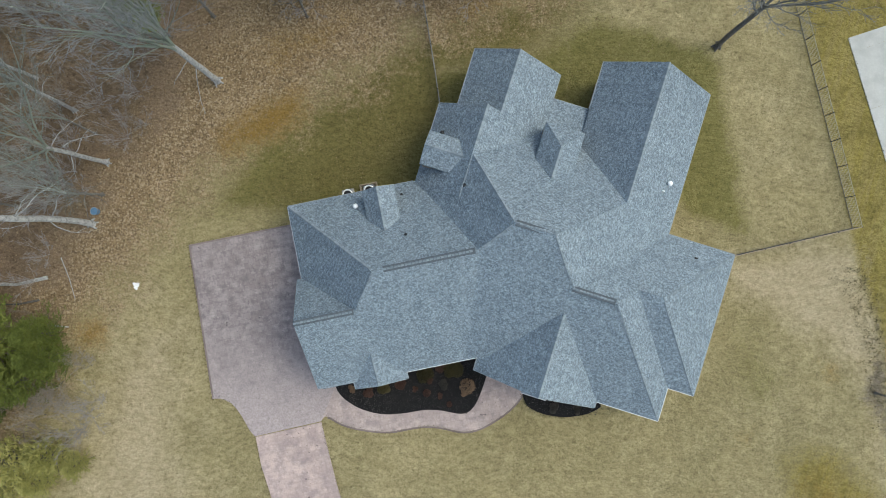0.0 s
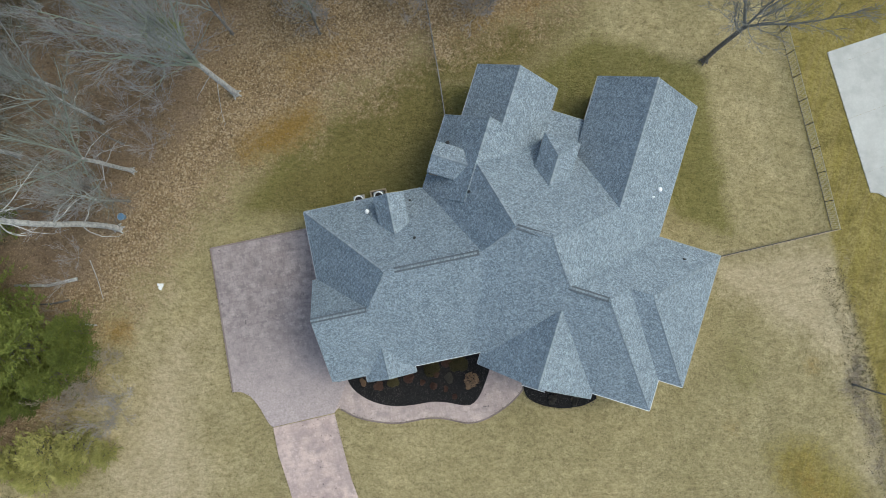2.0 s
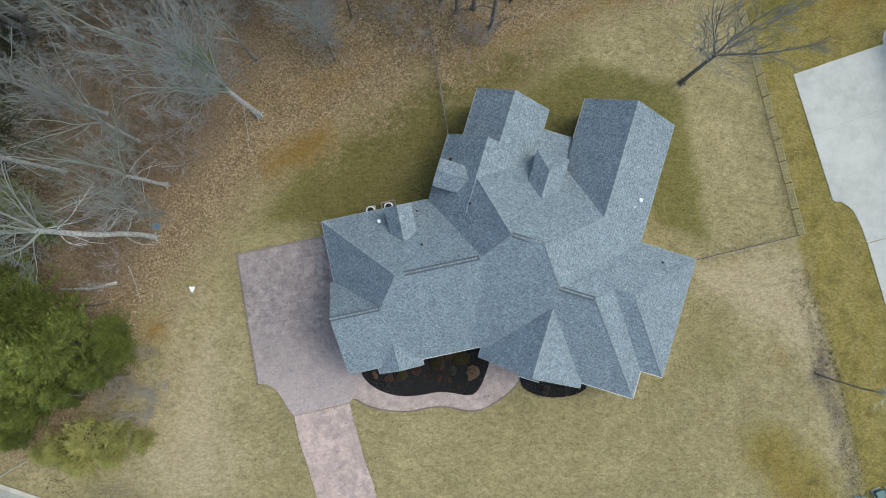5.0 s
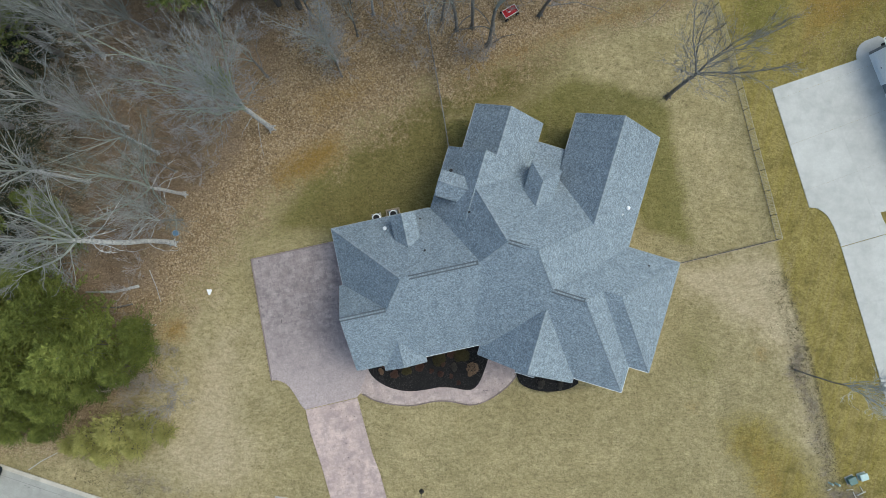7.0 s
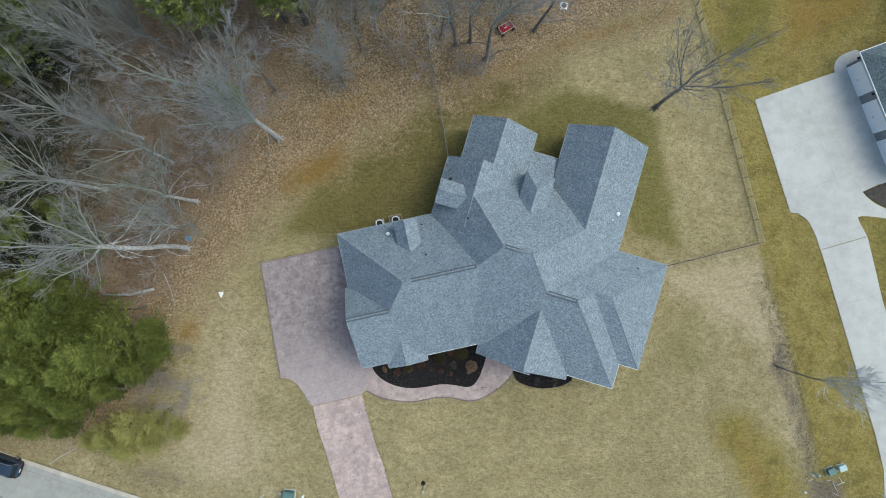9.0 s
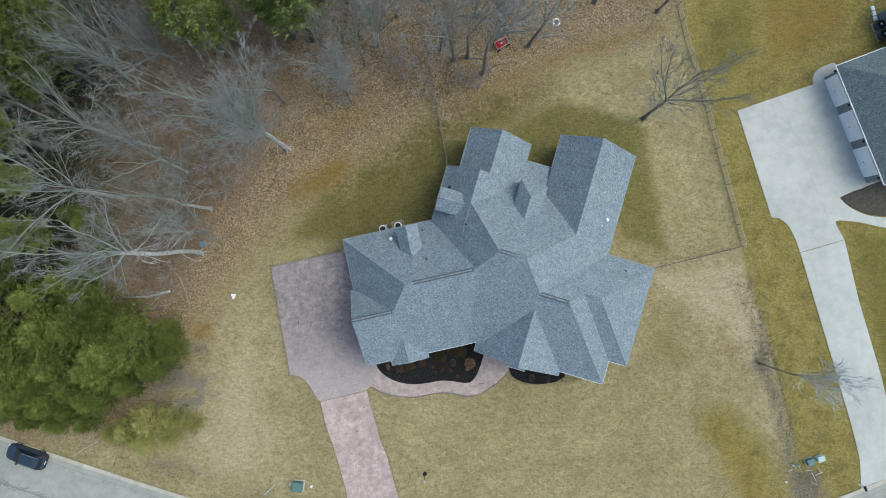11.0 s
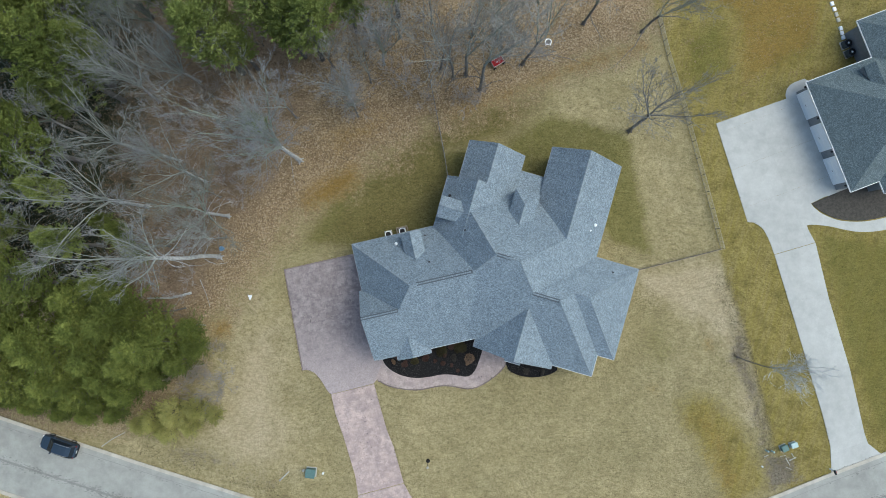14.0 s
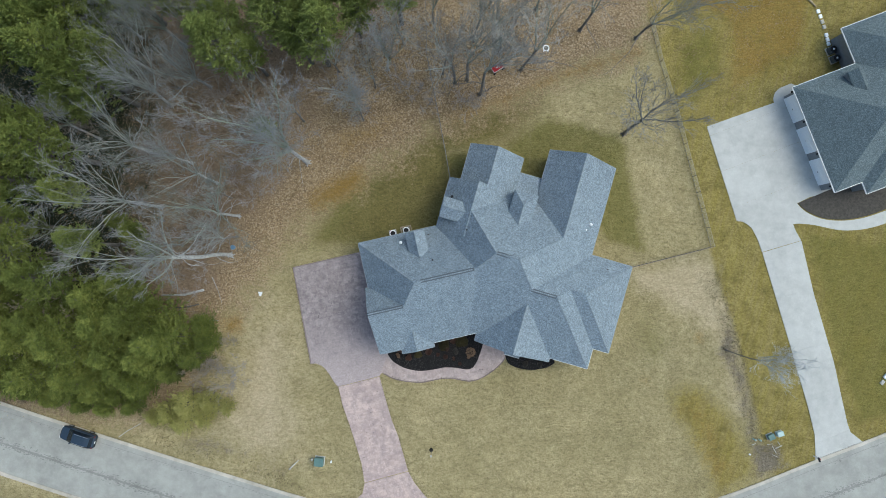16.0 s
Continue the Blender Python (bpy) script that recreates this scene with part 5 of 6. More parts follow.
for x, y, s in ((-40.3, -5.6, 1.0), (-46.2, -9.2, 1.05), (-35.6, -7.6, 0.95), (-38.6, -11.2, 0.9), (-50.8, -11.7, 1.0), (-44.0, -13.4, 0.75), (-33.4, -10.2, 0.6), (-54.7, -8.4, 1.1), (-39.5, -5.2, 0.7), (-45.0, -4.1, 0.9),
                (-50.5, -5.5, 1.0), (-57.5, -13.0, 0.9), (-61, -6, 1.1), (-41.8, -9.5, 0.95), (-56, -2, 1.0), (-48.5, -14.6, 0.6), (-54.5, -14.2, 0.6), (-36.2, -12.6, 0.55), (-43.2, -7.0, 1.0), (-48.2, -7.2, 1.05), (-37.0, -9.6, 0.95), (-41.5, -12.6, 0.8), (-47.0, -12.0, 0.85), (-52.0, -9.0, 1.05), (-42.0, -2.0, 0.8), (-53.5, -4.0, 1.0), (-39.5, -14.4, 0.6), (-58, -9.5, 1.0), (-41.5, 4.6, 0.5), (-39.4, 2.6, 0.4), (-43.6, 6.4, 0.4), (-36.5, -6.4, 0.5), (-32.2, -6.8, 0.5), (-31.4, -8.8, 0.5), (-46.0, -16.0, 0.45), (-43.2, -16.2, 0.42), (-40.6, -16.6, 0.38), (-49.6, -15.6, 0.5), (-53.0, -15.0, 0.5), (-47.6, -17.2, 0.38), (-44.4, -17.5, 0.36), (-51.2, -16.6, 0.4), (-41.8, -17.8, 0.3)):
    set_tree(CEDAR[rt.randrange(2)], used, x, y, s, rt.uniform(0, 360), (0, 0), "cedars")
for x, y, s in ((-38.2, -18.6, 0.8), (-36.4, -17.9, 1.15), (-33.6, -17.0, 1.3), (-31.0, -16.6, 1.05), (-34.6, -19.2, 1.0), (-32.0, -18.8, 0.8), (-29.2, -17.2, 0.7)):
    set_tree(YELLOW, used, x, y, s, rt.uniform(0, 360), (0, 0), "shrubs by the street")


def scatter_leaves():
    """Fallen leaves over the ground below and beside the woods."""
    rng = np.random.default_rng(5)
    P = np.stack([rng.uniform(-62, 28, 230000), rng.uniform(-20, 46, 230000)], 1)
    edge = [(-62, -17), (-47, -19), (-36, -18), (-32, -12), (-28.5, -6), (-25.5, -1), (-22.5, 3), (-19, 6.5), (-13.5, 11), (-8, 15), (-3.5, 18.5), (3, 20.0), (10, 23.5), (17, 27), (25, 29), (26, 46), (-62, 46)]
    d = np.where(inside(P[:, 0], P[:, 1], edge), 1, -1) * to_line(P[:, 0], P[:, 1], edge + edge[:1])
    P = P[rng.uniform(size=len(P)) < np.clip(0.25 + d / 5.0, np.where(d > -7, 0.05 + 0.02 * np.clip(d / 7, -1, 0), 0), 0.6)]
    P = P[~inside(P[:, 0], P[:, 1], PAD)]
    knots = np.stack([rng.uniform(29, 48, 170), rng.uniform(24, 44, 170)], 1)
    Q = np.repeat(knots, 26, 0) + rng.normal(size=(170 * 26, 2)) @ np.array(((0.8, 0.35), (-0.1, 0.25)))
    P = np.concatenate([P, Q[~inside(Q[:, 0], Q[:, 1], PADN) & (Q[:, 1] - 24.1 > 0.38 * (Q[:, 0] - 42.1)) & (Q[:, 0] < 46.5)]])
    w = Wood()
    C = np.concatenate([P, rng.uniform(0.015, 0.06, (len(P), 1))], 1)
    w.blades(C, rng, 0.135, 0.085, 0.12)
    return tagged(link("fallen_leaves", w.mesh("fallen_leaves", M_LEAF)), "tan and russet fallen leaves on the ground", "leaves", kind="stuff")


scatter_leaves()


def bed_litter():
    """Bark chips and blown leaves on the mulch of the front bed."""
    rng = np.random.default_rng(6)
    P = np.stack([rng.uniform(-9, 5, 5000), rng.uniform(-12.6, -7, 5000)], 1)
    P = P[inside(P[:, 0], P[:, 1], [(p[0], p[1]) for p in WALK_IN] + [(2.5, -5.5), (-7.8, -8.2)])]
    Q = np.stack([rng.uniform(7, 13, 700), rng.uniform(-11.7, -9, 700)], 1)
    P = np.concatenate([P, Q])
    w = Wood()
    w.blades(np.concatenate([P, rng.uniform(0.11, 0.14, (len(P), 1))], 1), rng, 0.11, 0.05, 0.15)
    return tagged(link("bark_chips", w.mesh("bark_chips", M_CHIP)), "dark bark chips and leaf bits on the mulch", "bark chips", kind="stuff")


bed_litter()


def grass_tufts():
    """Dry tufts and weeds along the lot line."""
    rng = np.random.default_rng(8)
    w = Wood()
    n = 1000
    L = np.array(LOT_LINE[4:8])
    seg = np.concatenate([[0], np.cumsum(np.linalg.norm(np.diff(L, axis=0), axis=1))])
    s = rng.uniform(0, seg[-1], n)
    c = np.stack([np.interp(s, seg, L[:, 0]), np.interp(s, seg, L[:, 1])], 1)
    near = rng.uniform(size=n) < 0.2
    c += np.stack([np.where(near, rng.normal(0, 0.12, n), rng.normal(-0.9, 0.8, n)), rng.normal(0, 0.2, n)], 1)
    V = np.array([p for p in offset_line(ROAD_N, 1.0) if -43 < p[0] < -17])
    seg = np.concatenate([[0], np.cumsum(np.linalg.norm(np.diff(V, axis=0), axis=1))])
    s = rng.uniform(0, seg[-1], 700)
    verge = np.stack([np.interp(s, seg, V[:, 0]), np.interp(s, seg, V[:, 1]) + np.abs(rng.normal(0, 1.0, 700))], 1)
    verge = verge[rng.uniform(size=700) < 0.5 + 0.5 * np.sin(verge[:, 0] * 0.9) * np.sin(verge[:, 0] * 0.37)]
    c = np.concatenate([c, verge])
    n = len(c)
    C = np.concatenate([c, rng.uniform(0.05, 0.12, (n, 1))], 1)
    w.blades(np.repeat(C, 5, 0) + rng.normal(size=(5 * n, 3)) * (0.08, 0.08, 0.03), rng, 0.13, 0.05, 0.9)
    return tagged(link("dry_weeds", w.mesh("dry_weeds", M_EDGE_GRASS)), "dry brown weeds along the lot line and the verge", "weeds", kind="stuff")


grass_tufts()


def crumbled_seams():
    """Broken patches of road surface along the lengthwise seam and the gutter."""
    rng = np.random.default_rng(12)
    bm = bmesh.new()
    for off, spread, every, big in ((-4.9, 0.26, 0.022, 0.13), (-1.1, 0.10, 0.2, 0.10)):
        line = offset_line(ROAD_N, off)
        for (ax, ay), (bx, by) in zip(line, line[1:]):
            if abs(ax) > 75:
                continue
            swell = 0.5 + 0.5 * math.sin(ax * 0.21 + off) * math.sin(ax * 0.083 + 1.0)
            for _ in range(int(2.0 / every * swell)):
                f, w = rng.uniform(), rng.normal() * spread * (0.4 + swell)
                x, y = ax + (bx - ax) * f, ay + (by - ay) * f + w
                r, n, z = big * rng.uniform(0.25, 1.0), int(rng.integers(5, 8)), 0.021 + rng.uniform(0.001, 0.012)
                ring_ = [bm.verts.new((x + 1.7 * r * rng.uniform(0.5, 1) * math.cos(2 * math.pi * k / n), y + 0.8 * r * rng.uniform(0.5, 1) * math.sin(2 * math.pi * k / n), z)) for k in range(n)]
                bm.faces.new(ring_)
    return tagged(part("crumbled_seam", bm, M_PATCH), "crumbled grey patching along the street's seams", "road patch", kind="stuff")


crumbled_seams()


def edge_grass():
    """Ragged dry grass that leans over the edges of the paving."""
    rng = np.random.default_rng(13)
    w = Wood()
    for line, count in ((WALK_OUT[2:-3], 900), ([(-21.55, 0.9), (-18.85, -11.7)] + W_EDGE[1:] + [(-14.55, -16.9), (-13.4, -19.9), (-11.85, -24.5), (-11.4, -27), (-12.7, -29.2)], 1300),
                        ([(-21.5, 0.98), (-13.4, 3.0)], 350), ([(-9.7, -13.3), (-8.75, -16.3), (-7.95, -18.8), (-7.05, -20.9), (-5.65, -25.35), (-4.8, -26.8), (-3.3, -28.5)], 700),
                        ([p for p in offset_line(ROAD_N, 0.16) if -60 < p[0] < 60], 5000), (ND_W, 500), ([(40.5, 4.05), (43.95, -7.3), (46.55, -16.1), (47.45, -19.8)], 700), ([(45.8, 5.7), (47.45, -1.3), (50.05, -10.1), (51.85, -18.2)], 700),
                        ([(6.7, -10.2), (7.1, -11.2), (8.4, -11.85), (10.3, -12.05), (12.2, -11.7), (13.3, -11.1)], 500)):
        P = np.array(line, float)
        seg = np.linalg.norm(np.diff(P, axis=0), axis=1)
        s = rng.uniform(0, seg.sum(), count)
        cum = np.concatenate([[0], np.cumsum(seg)])
        x, y = np.interp(s, cum, P[:, 0]), np.interp(s, cum, P[:, 1])
        C = np.stack([x, y, np.full(count, 0.06)], 1) + rng.normal(size=(count, 3)) * (0.055, 0.055, 0.012)
        w.blades(C[::2], rng, 0.13, 0.035, 0.5)
    return tagged(link("edge_grass", w.mesh("edge_grass", M_EDGE_GRASS)), "ragged dry grass along the paving edges", "grass", kind="stuff")


edge_grass()


# ---- fences ----
def fence(points, label, rail_mat, wire_mat, height=1.2, bay=2.1, rail_width=0.03, wire=0.009):
    ob = thing("fence", label, "fence")
    cells = []
    for (ax, ay), (bx, by) in zip(points, points[1:]):
        n = max(1, round(math.hypot(bx - ax, by - ay) / bay))
        cells += [((ax + (bx - ax) * i / n, ay + (by - ay) * i / n), (ax + (bx - ax) * (i + 1) / n, ay + (by - ay) * (i + 1) / n)) for i in range(n)]
    posts = [c[0] for c in cells] + [cells[-1][1]]
    for x, y in posts:
        part("post", boxed(x - 0.032, x + 0.032, y - 0.032, y + 0.032, -0.1, height + 0.06, 0.01), M_BLACK, ob)
    for a, b in cells:
        part("rail", beam(bmesh.new(), (*a, height), (*b, height), rail_width, 0.07), rail_mat, ob)
        bm = bmesh.new()
        n = 14
        for i in range(1, n):
            x, y = a[0] + (b[0] - a[0]) * i / n, a[1] + (b[1] - a[1]) * i / n
            tube(bm, ((x, y, 0.03), (x, y, height - 0.03)), (wire, wire), 3, False)
        for k in range(7):
            z = 0.06 + k * 0.16
            tube(bm, ((*a, z), (*b, z)), (wire, wire), 3, False)
        part("wire_mesh", bm, wire_mat, ob)
        # Added bar that draws the dark soil line and shade at the fence's foot.
        part("fence_foot_strip", beam(bmesh.new(), (*a, 0.04), (*b, 0.04), 0.05, 0.09), M_BARK_MID, ob, "dark strip for soil and shade along the fence foot")
    return ob


fence([(25.4, 35.0), (26.8, 29.3), (28.9, 22.5), (32.4, 9.7), (33.75, 4.65)], "wire fence with dark posts along the lot line", M_WIRE, M_WIRE, 1.2, 2.1, 0.022, 0.011)
fence([(33.75, 4.65), (23.9, 1.95), (21.4, 1.3)], "wire fence with a weathered wooden top rail", M_WOOD, M_BARK_DARK, 1.2, 2.1, 0.07)
fence([(-1.0, 12.9), (-1.6, 16.2), (-2.9, 22.4), (-4.4, 29.4), (-4.7, 37.0)], "dark wire fence running into the woods", M_TWIG_DARK, M_TWIG_DARK, 1.2, 2.1, 0.06)


# ---- things round the house ----
def ring(bm, x, y, z, r, w, n=20, m=6):
    rows = []
    for i in range(n):
        a = 2 * math.pi * i / n
        rows.append([bm.verts.new((x + (r + w * math.cos(2 * math.pi * k / m)) * math.cos(a), y + (r + w * math.cos(2 * math.pi * k / m)) * math.sin(a), z + w * math.sin(2 * math.pi * k / m))) for k in range(m)])
    for i in range(n):
        for k in range(m):
            p, q = rows[i], rows[(i + 1) % n]
            bm.faces.new((p[k], p[(k + 1) % m], q[(k + 1) % m], q[k]))
    return bm


def air_conditioner(x, y, rz, case, ring_mat, label):
    ob = thing("air_conditioner", label, "air conditioner", x, y, 0, rz, "outdoor cooling units")
    part("pad", boxed(-0.5, 0.5, -0.5, 0.55, -0.05, 0.08, 0.02), M_CURB, ob)
    part("casing", boxed(-0.44, 0.44, -0.44, 0.44, 0.08, 0.88, 0.08), case, ob)
    part("fan_grille", tube(bmesh.new(), ((0, 0, 0.87), (0, 0, 0.90)), (0.33, 0.33), 20), M_BLACK, ob)
    part("fan_ring", ring(bmesh.new(), 0, 0, 0.89, 0.38, 0.07), ring_mat, ob, "round fan ring", True)
    for k in range(3):
        blade = bmesh.new()
        a = k * 2.094
        beam(blade, (0.05 * math.cos(a), 0.05 * math.sin(a), 0.925), (0.35 * math.cos(a), 0.35 * math.sin(a), 0.925), 0.03, 0.02)
        part("guard_bar", blade, M_BLACK, ob)
    return ob


for a, b in ((-6.74, 7.42), (-4.95, 7.42)):
    unit_ = air_conditioner(*turned(LA, a, b), LA, M_STEEL, M_WHITE, "pale grey air conditioner beside the house wall")
    if a > -5:
        for x0, x1, y0, y1 in ((-0.72, 0.72, 0.5, 0.62), (-0.72, -0.6, -0.5, 0.5), (0.6, 0.72, -0.5, 0.5)):
            part("screen_panel", boxed(x0, x1, y0, y1, 0.0, 0.75, 0.01), M_WOOD, unit_, "tan wooden screen")
for x, y in ((49.55, 31.2), (50.0, 30.05)):
    unit_ = air_conditioner(x, y, NA, M_CASE, M_BLACK, "dark grey air conditioner beside the neighbouring house")
    part("fan_hub", tube(bmesh.new(), [(0, 0, z) for z in (0.9, 0.95, 0.97)], (0.14, 0.12, 0.04), 12), M_WHITE, unit_, "white fan hub", True)


def shrub(x, y, r, material, label, seed, h=None, lobes=1, blade=0.16):
    """A low shrub of one or more rounded lobes of small blades."""
    rng = np.random.default_rng(seed)
    w = Wood()
    h = h or r
    for k in range(lobes):
        a, f = 2.4 * k + rng.uniform(-0.5, 0.5), (0.55 * r * math.sqrt((k + 0.5) / lobes) if lobes > 1 else 0.0)
        rr = r * (rng.uniform(0.4, 0.62) if lobes > 1 else 1.0)
        d = rng.normal(size=(int(1500 * rr ** 2) + 140, 3))
        d /= np.linalg.norm(d, axis=1)[:, None]
        d[:, 2] = np.abs(d[:, 2])
        c = d * rr * rng.uniform(0.5, 1.0, (len(d), 1)) ** 0.6 * (1, 1, h * rng.uniform(0.7, 1.1) / r)
        o = np.array((f * math.cos(a), f * math.sin(a), 0.08))
        w.blades(c + o, rng, blade, 0.055, 0.8)
        for q in range(5):
            b = q * 1.3
            w.tube([o * (1, 1, 0), o + np.array((0.6 * rr * math.cos(b), 0.6 * rr * math.sin(b), 0.6 * h))], [0.018, 0.008], 4)
    ob = link("shrub", w.mesh("shrub", material))
    ob.location = (x, y, 0.08)
    return tagged(ob, label, "shrub", "shrubs in the front bed")


RUSSET, OLIVE, BROWN_ = "small russet shrub in dark mulch", "spreading olive-brown shrub under the eave", "low brown shrub in dark mulch"
for k, (x, y, r, m, lobes, lab) in enumerate((
        (2.15, -9.75, 0.68, M_SHRUB_TAN, 1, "round tan ornamental grass clump in dark mulch"), (1.9, -10.4, 0.24, M_SHRUB_TAN, 1, "small tan grass clump in dark mulch"),
        (-0.95, -9.35, 0.38, M_SHRUB_RED, 3, RUSSET), (-2.1, -10.15, 0.32, M_SHRUB_RED, 3, RUSSET), (-1.15, -10.45, 0.34, M_SHRUB_RED, 1, RUSSET),
        (-0.05, -10.6, 0.30, M_SHRUB_RED, 3, RUSSET), (0.75, -11.3, 0.24, M_SHRUB_RED, 1, RUSSET),
        (0.9, -8.35, 0.95, M_SHRUB_GREEN, 9, OLIVE), (-1.35, -8.75, 0.85, M_SHRUB_GREEN, 8, OLIVE), (-0.1, -8.3, 0.5, M_SHRUB_RED, 5, "russet shrub under the eave"),
        (0.15, -9.7, 0.55, M_MULCH_N, 4, "grey leafless shrub in dark mulch"), (-7.35, -10.35, 0.36, M_SHRUB_TAN, 3, "small tan shrub at the bed's corner"),
        (-4.7, -10.2, 0.6, M_SHRUB_GREEN, 6, "low olive shrub in dark mulch"), (-3.3, -9.8, 0.5, M_SHRUB_RED, 5, BROWN_), (-5.9, -10.6, 0.5, M_SHRUB_RED, 5, BROWN_),
        (-7.0, -9.6, 0.6, M_SHRUB_RED, 5, "reddish shrub against the wall"), (9.3, -11.2, 0.5, M_MULCH_N, 4, "low grey shrub in the small bed"), (11.2, -11.3, 0.5, M_MULCH_N, 4, "low grey shrub in the small bed"))):
    shrub(x, y, r, m, lab, 200 + k, r * 0.75, lobes)


def lamp_post(x, y):
    ob = thing("lamp_post", "black garden lamp post with a cream globe on the lawn", "lamp post", x, y)
    part("base", tube(bmesh.new(), [(0, 0, z) for z in (-0.05, 0.1, 0.35, 0.4)], (0.16, 0.16, 0.09, 0.06), 12), M_BLACK, ob)
    part("pole", tube(bmesh.new(), ((0, 0, 0.3), (0, 0, 2.35)), (0.05, 0.04), 10), M_BLACK, ob)
    part("globe", tube(bmesh.new(), [(0, 0, z) for z in (2.35, 2.42, 2.55, 2.68, 2.74)], (0.06, 0.13, 0.16, 0.12, 0.03), 14), M_STONE, ob, "cream globe", True)
    part("mulch_ring", tube(bmesh.new(), ((0, 0, -0.02), (0, 0, 0.05)), (0.28, 0.2), 12), M_MULCH, ob)
    return ob


lamp_post(-2.75, -22.6)


def mailbox(x, y, rz):
    ob = thing("mailbox", "black mailbox on a white post at the kerb", "mailbox", x, y, 0, rz)
    part("post", boxed(-0.06, 0.06, -0.06, 0.06, -0.1, 1.0, 0.01), M_WHITE, ob, "white post")
    part("arm", boxed(-0.05, 0.05, -0.35, 0.12, 0.88, 0.97, 0.01), M_WHITE, ob)
    bm = bmesh.new()
    prof = [(0.11 * math.cos(t), 0.1 + 0.11 * math.sin(t)) for t in [math.pi * k / 8 for k in range(9)]] + [(-0.11, 0), (0.11, 0)]
    rows = [[bm.verts.new((px, yy, 0.98 + pz)) for px, pz in prof] for yy in (-0.42, 0.12)]
    for k in range(len(prof)):
        bm.faces.new((rows[0][k], rows[0][(k + 1) % len(prof)], rows[1][(k + 1) % len(prof)], rows[1][k]))
    bm.faces.new(rows[0])
    bm.faces.new(rows[1])
    b = part("box", bm, M_BLACK, ob, "black metal box")
    part("flag", boxed(0.115, 0.13, -0.2, -0.02, 1.1, 1.22), M_RED, b)
    return ob


mailbox(47.35, -22.5, 22)


def utility_box(x, y, rz, w, d, h, body, label):
    ob = thing("utility_box", label, "utility box", x, y, 0, rz, "utility boxes")
    part("pad", boxed(-w * 0.6, w * 0.6, -d * 0.6, d * 0.6, -0.05, 0.07), M_CONCRETE, ob)
    part("cabinet", boxed(-w / 2, w / 2, -d / 2, d / 2, 0.07, h - 0.06, 0.03), body, ob)
    part("lid", boxed(-w / 2 - 0.04, w / 2 + 0.04, -d / 2 - 0.04, d / 2 + 0.04, h - 0.08, h, 0.025), body, ob)
    part("latch", boxed(-0.05, 0.05, -d / 2 - 0.05, -d / 2 + 0.01, h * 0.5, h * 0.62), M_STEEL, ob)
    return ob


def bollard(x, y, r, h, material, label):
    ob = thing("marker_post", label, "post", x, y, group="marker posts")
    part("shaft", tube(bmesh.new(), [(0, 0, z) for z in (-0.1, h - 0.06, h)], (r, r, r * 0.6), 10), material, ob)
    part("cap", tube(bmesh.new(), [(0, 0, z) for z in (h - 0.1, h - 0.02, h + 0.02)], (r * 1.15, r * 1.15, r * 0.5), 10), material, ob)
    return ob


utility_box(41.55, -20.0, 25, 0.75, 0.66, 0.62, M_GREEN_BOX, "green electrical transformer box near the kerb")
utility_box(42.75, -19.6, 20, 0.75, 0.58, 0.55, M_PALE_BOX, "pale green utility cabinet near the kerb")
utility_box(-17.25, -24.2, -5, 1.1, 1.0, 0.9, M_GREEN_BOX, "green electrical transformer box on the front lawn")
for x, y, r, h, m, lab in ((39.4, -20.4, 0.10, 0.7, M_PALE_BOX, "pale green service pedestal near the kerb"), (40.1, -20.45, 0.10, 0.7, M_PALE_BOX, "pale green service pedestal near the kerb"),
                           (38.9, -22.4, 0.1, 0.25, M_WHITE, "short white pipe cap in bare ground"), (-18.2, -24.0, 0.14, 0.45, M_STONE, "short beige service post on the lawn"), (-15.75, -24.3, 0.12, 0.4, M_WHITE, "short white service post on the lawn")):
    bollard(x, y, r, h, m, lab)


def log(points, r, material, label, name="log"):
    bm = tube(bmesh.new(), points, [r * (1 - 0.45 * i / (len(points) - 1)) for i in range(len(points))], 8)
    return tagged(part(name, bm, material, None, "", True), label, "log", "fallen wood")


log([(-21.2, -25.4, 0.09), (-20.6, -24.8, 0.09), (-20.0, -24.2, 0.08)], 0.11, M_STONE, "pale weathered log on the lawn")
log([(-33.2, -6.25, 0.1), (-31.0, -6.3, 0.1)], 0.1, M_BARK, "pale fallen log at the woodland edge")
log([(-33.6, -4.2, 0.1), (-35.2, -4.6, 0.12), (-36.8, -4.7, 0.1)], 0.1, M_BARK_DARK, "dark fallen log at the woodland edge")
log([(-33.0, -2.3, 0.16), (-35.5, -3.0, 0.15), (-38.5, -3.1, 0.14)], 0.17, M_BARK, "grey fallen trunk at the woodland edge")
log([(-32.0, -0.6, 0.1), (-31.2, -2.3, 0.1), (-30.6, -4.0, 0.08)], 0.045, M_BARK, "crooked fallen branch in the leaves", "branch")
log([(-43.4, -21.6, 0.16), (-42.2, -20.7, 0.12), (-40.6, -19.8, 0.1)], 0.06, M_STONE, "fallen branch at the kerb", "branch")
log([(3.2, 24.6, 0.08), (4.4, 25.4, 0.08), (5.6, 25.7, 0.08)], 0.06, M_BARK_DARK, "dark fallen branch in the leaves", "branch")
log([(41.9, -21.3, 0.06), (42.4, -22.2, 0.06)], 0.06, M_STONE, "pale scrap of timber on bare ground", "timber_scrap")
log([(42.3, -21.6, 0.06), (43.2, -21.2, 0.06)], 0.08, M_STONE, "pale scrap of timber on bare ground", "timber_scrap")


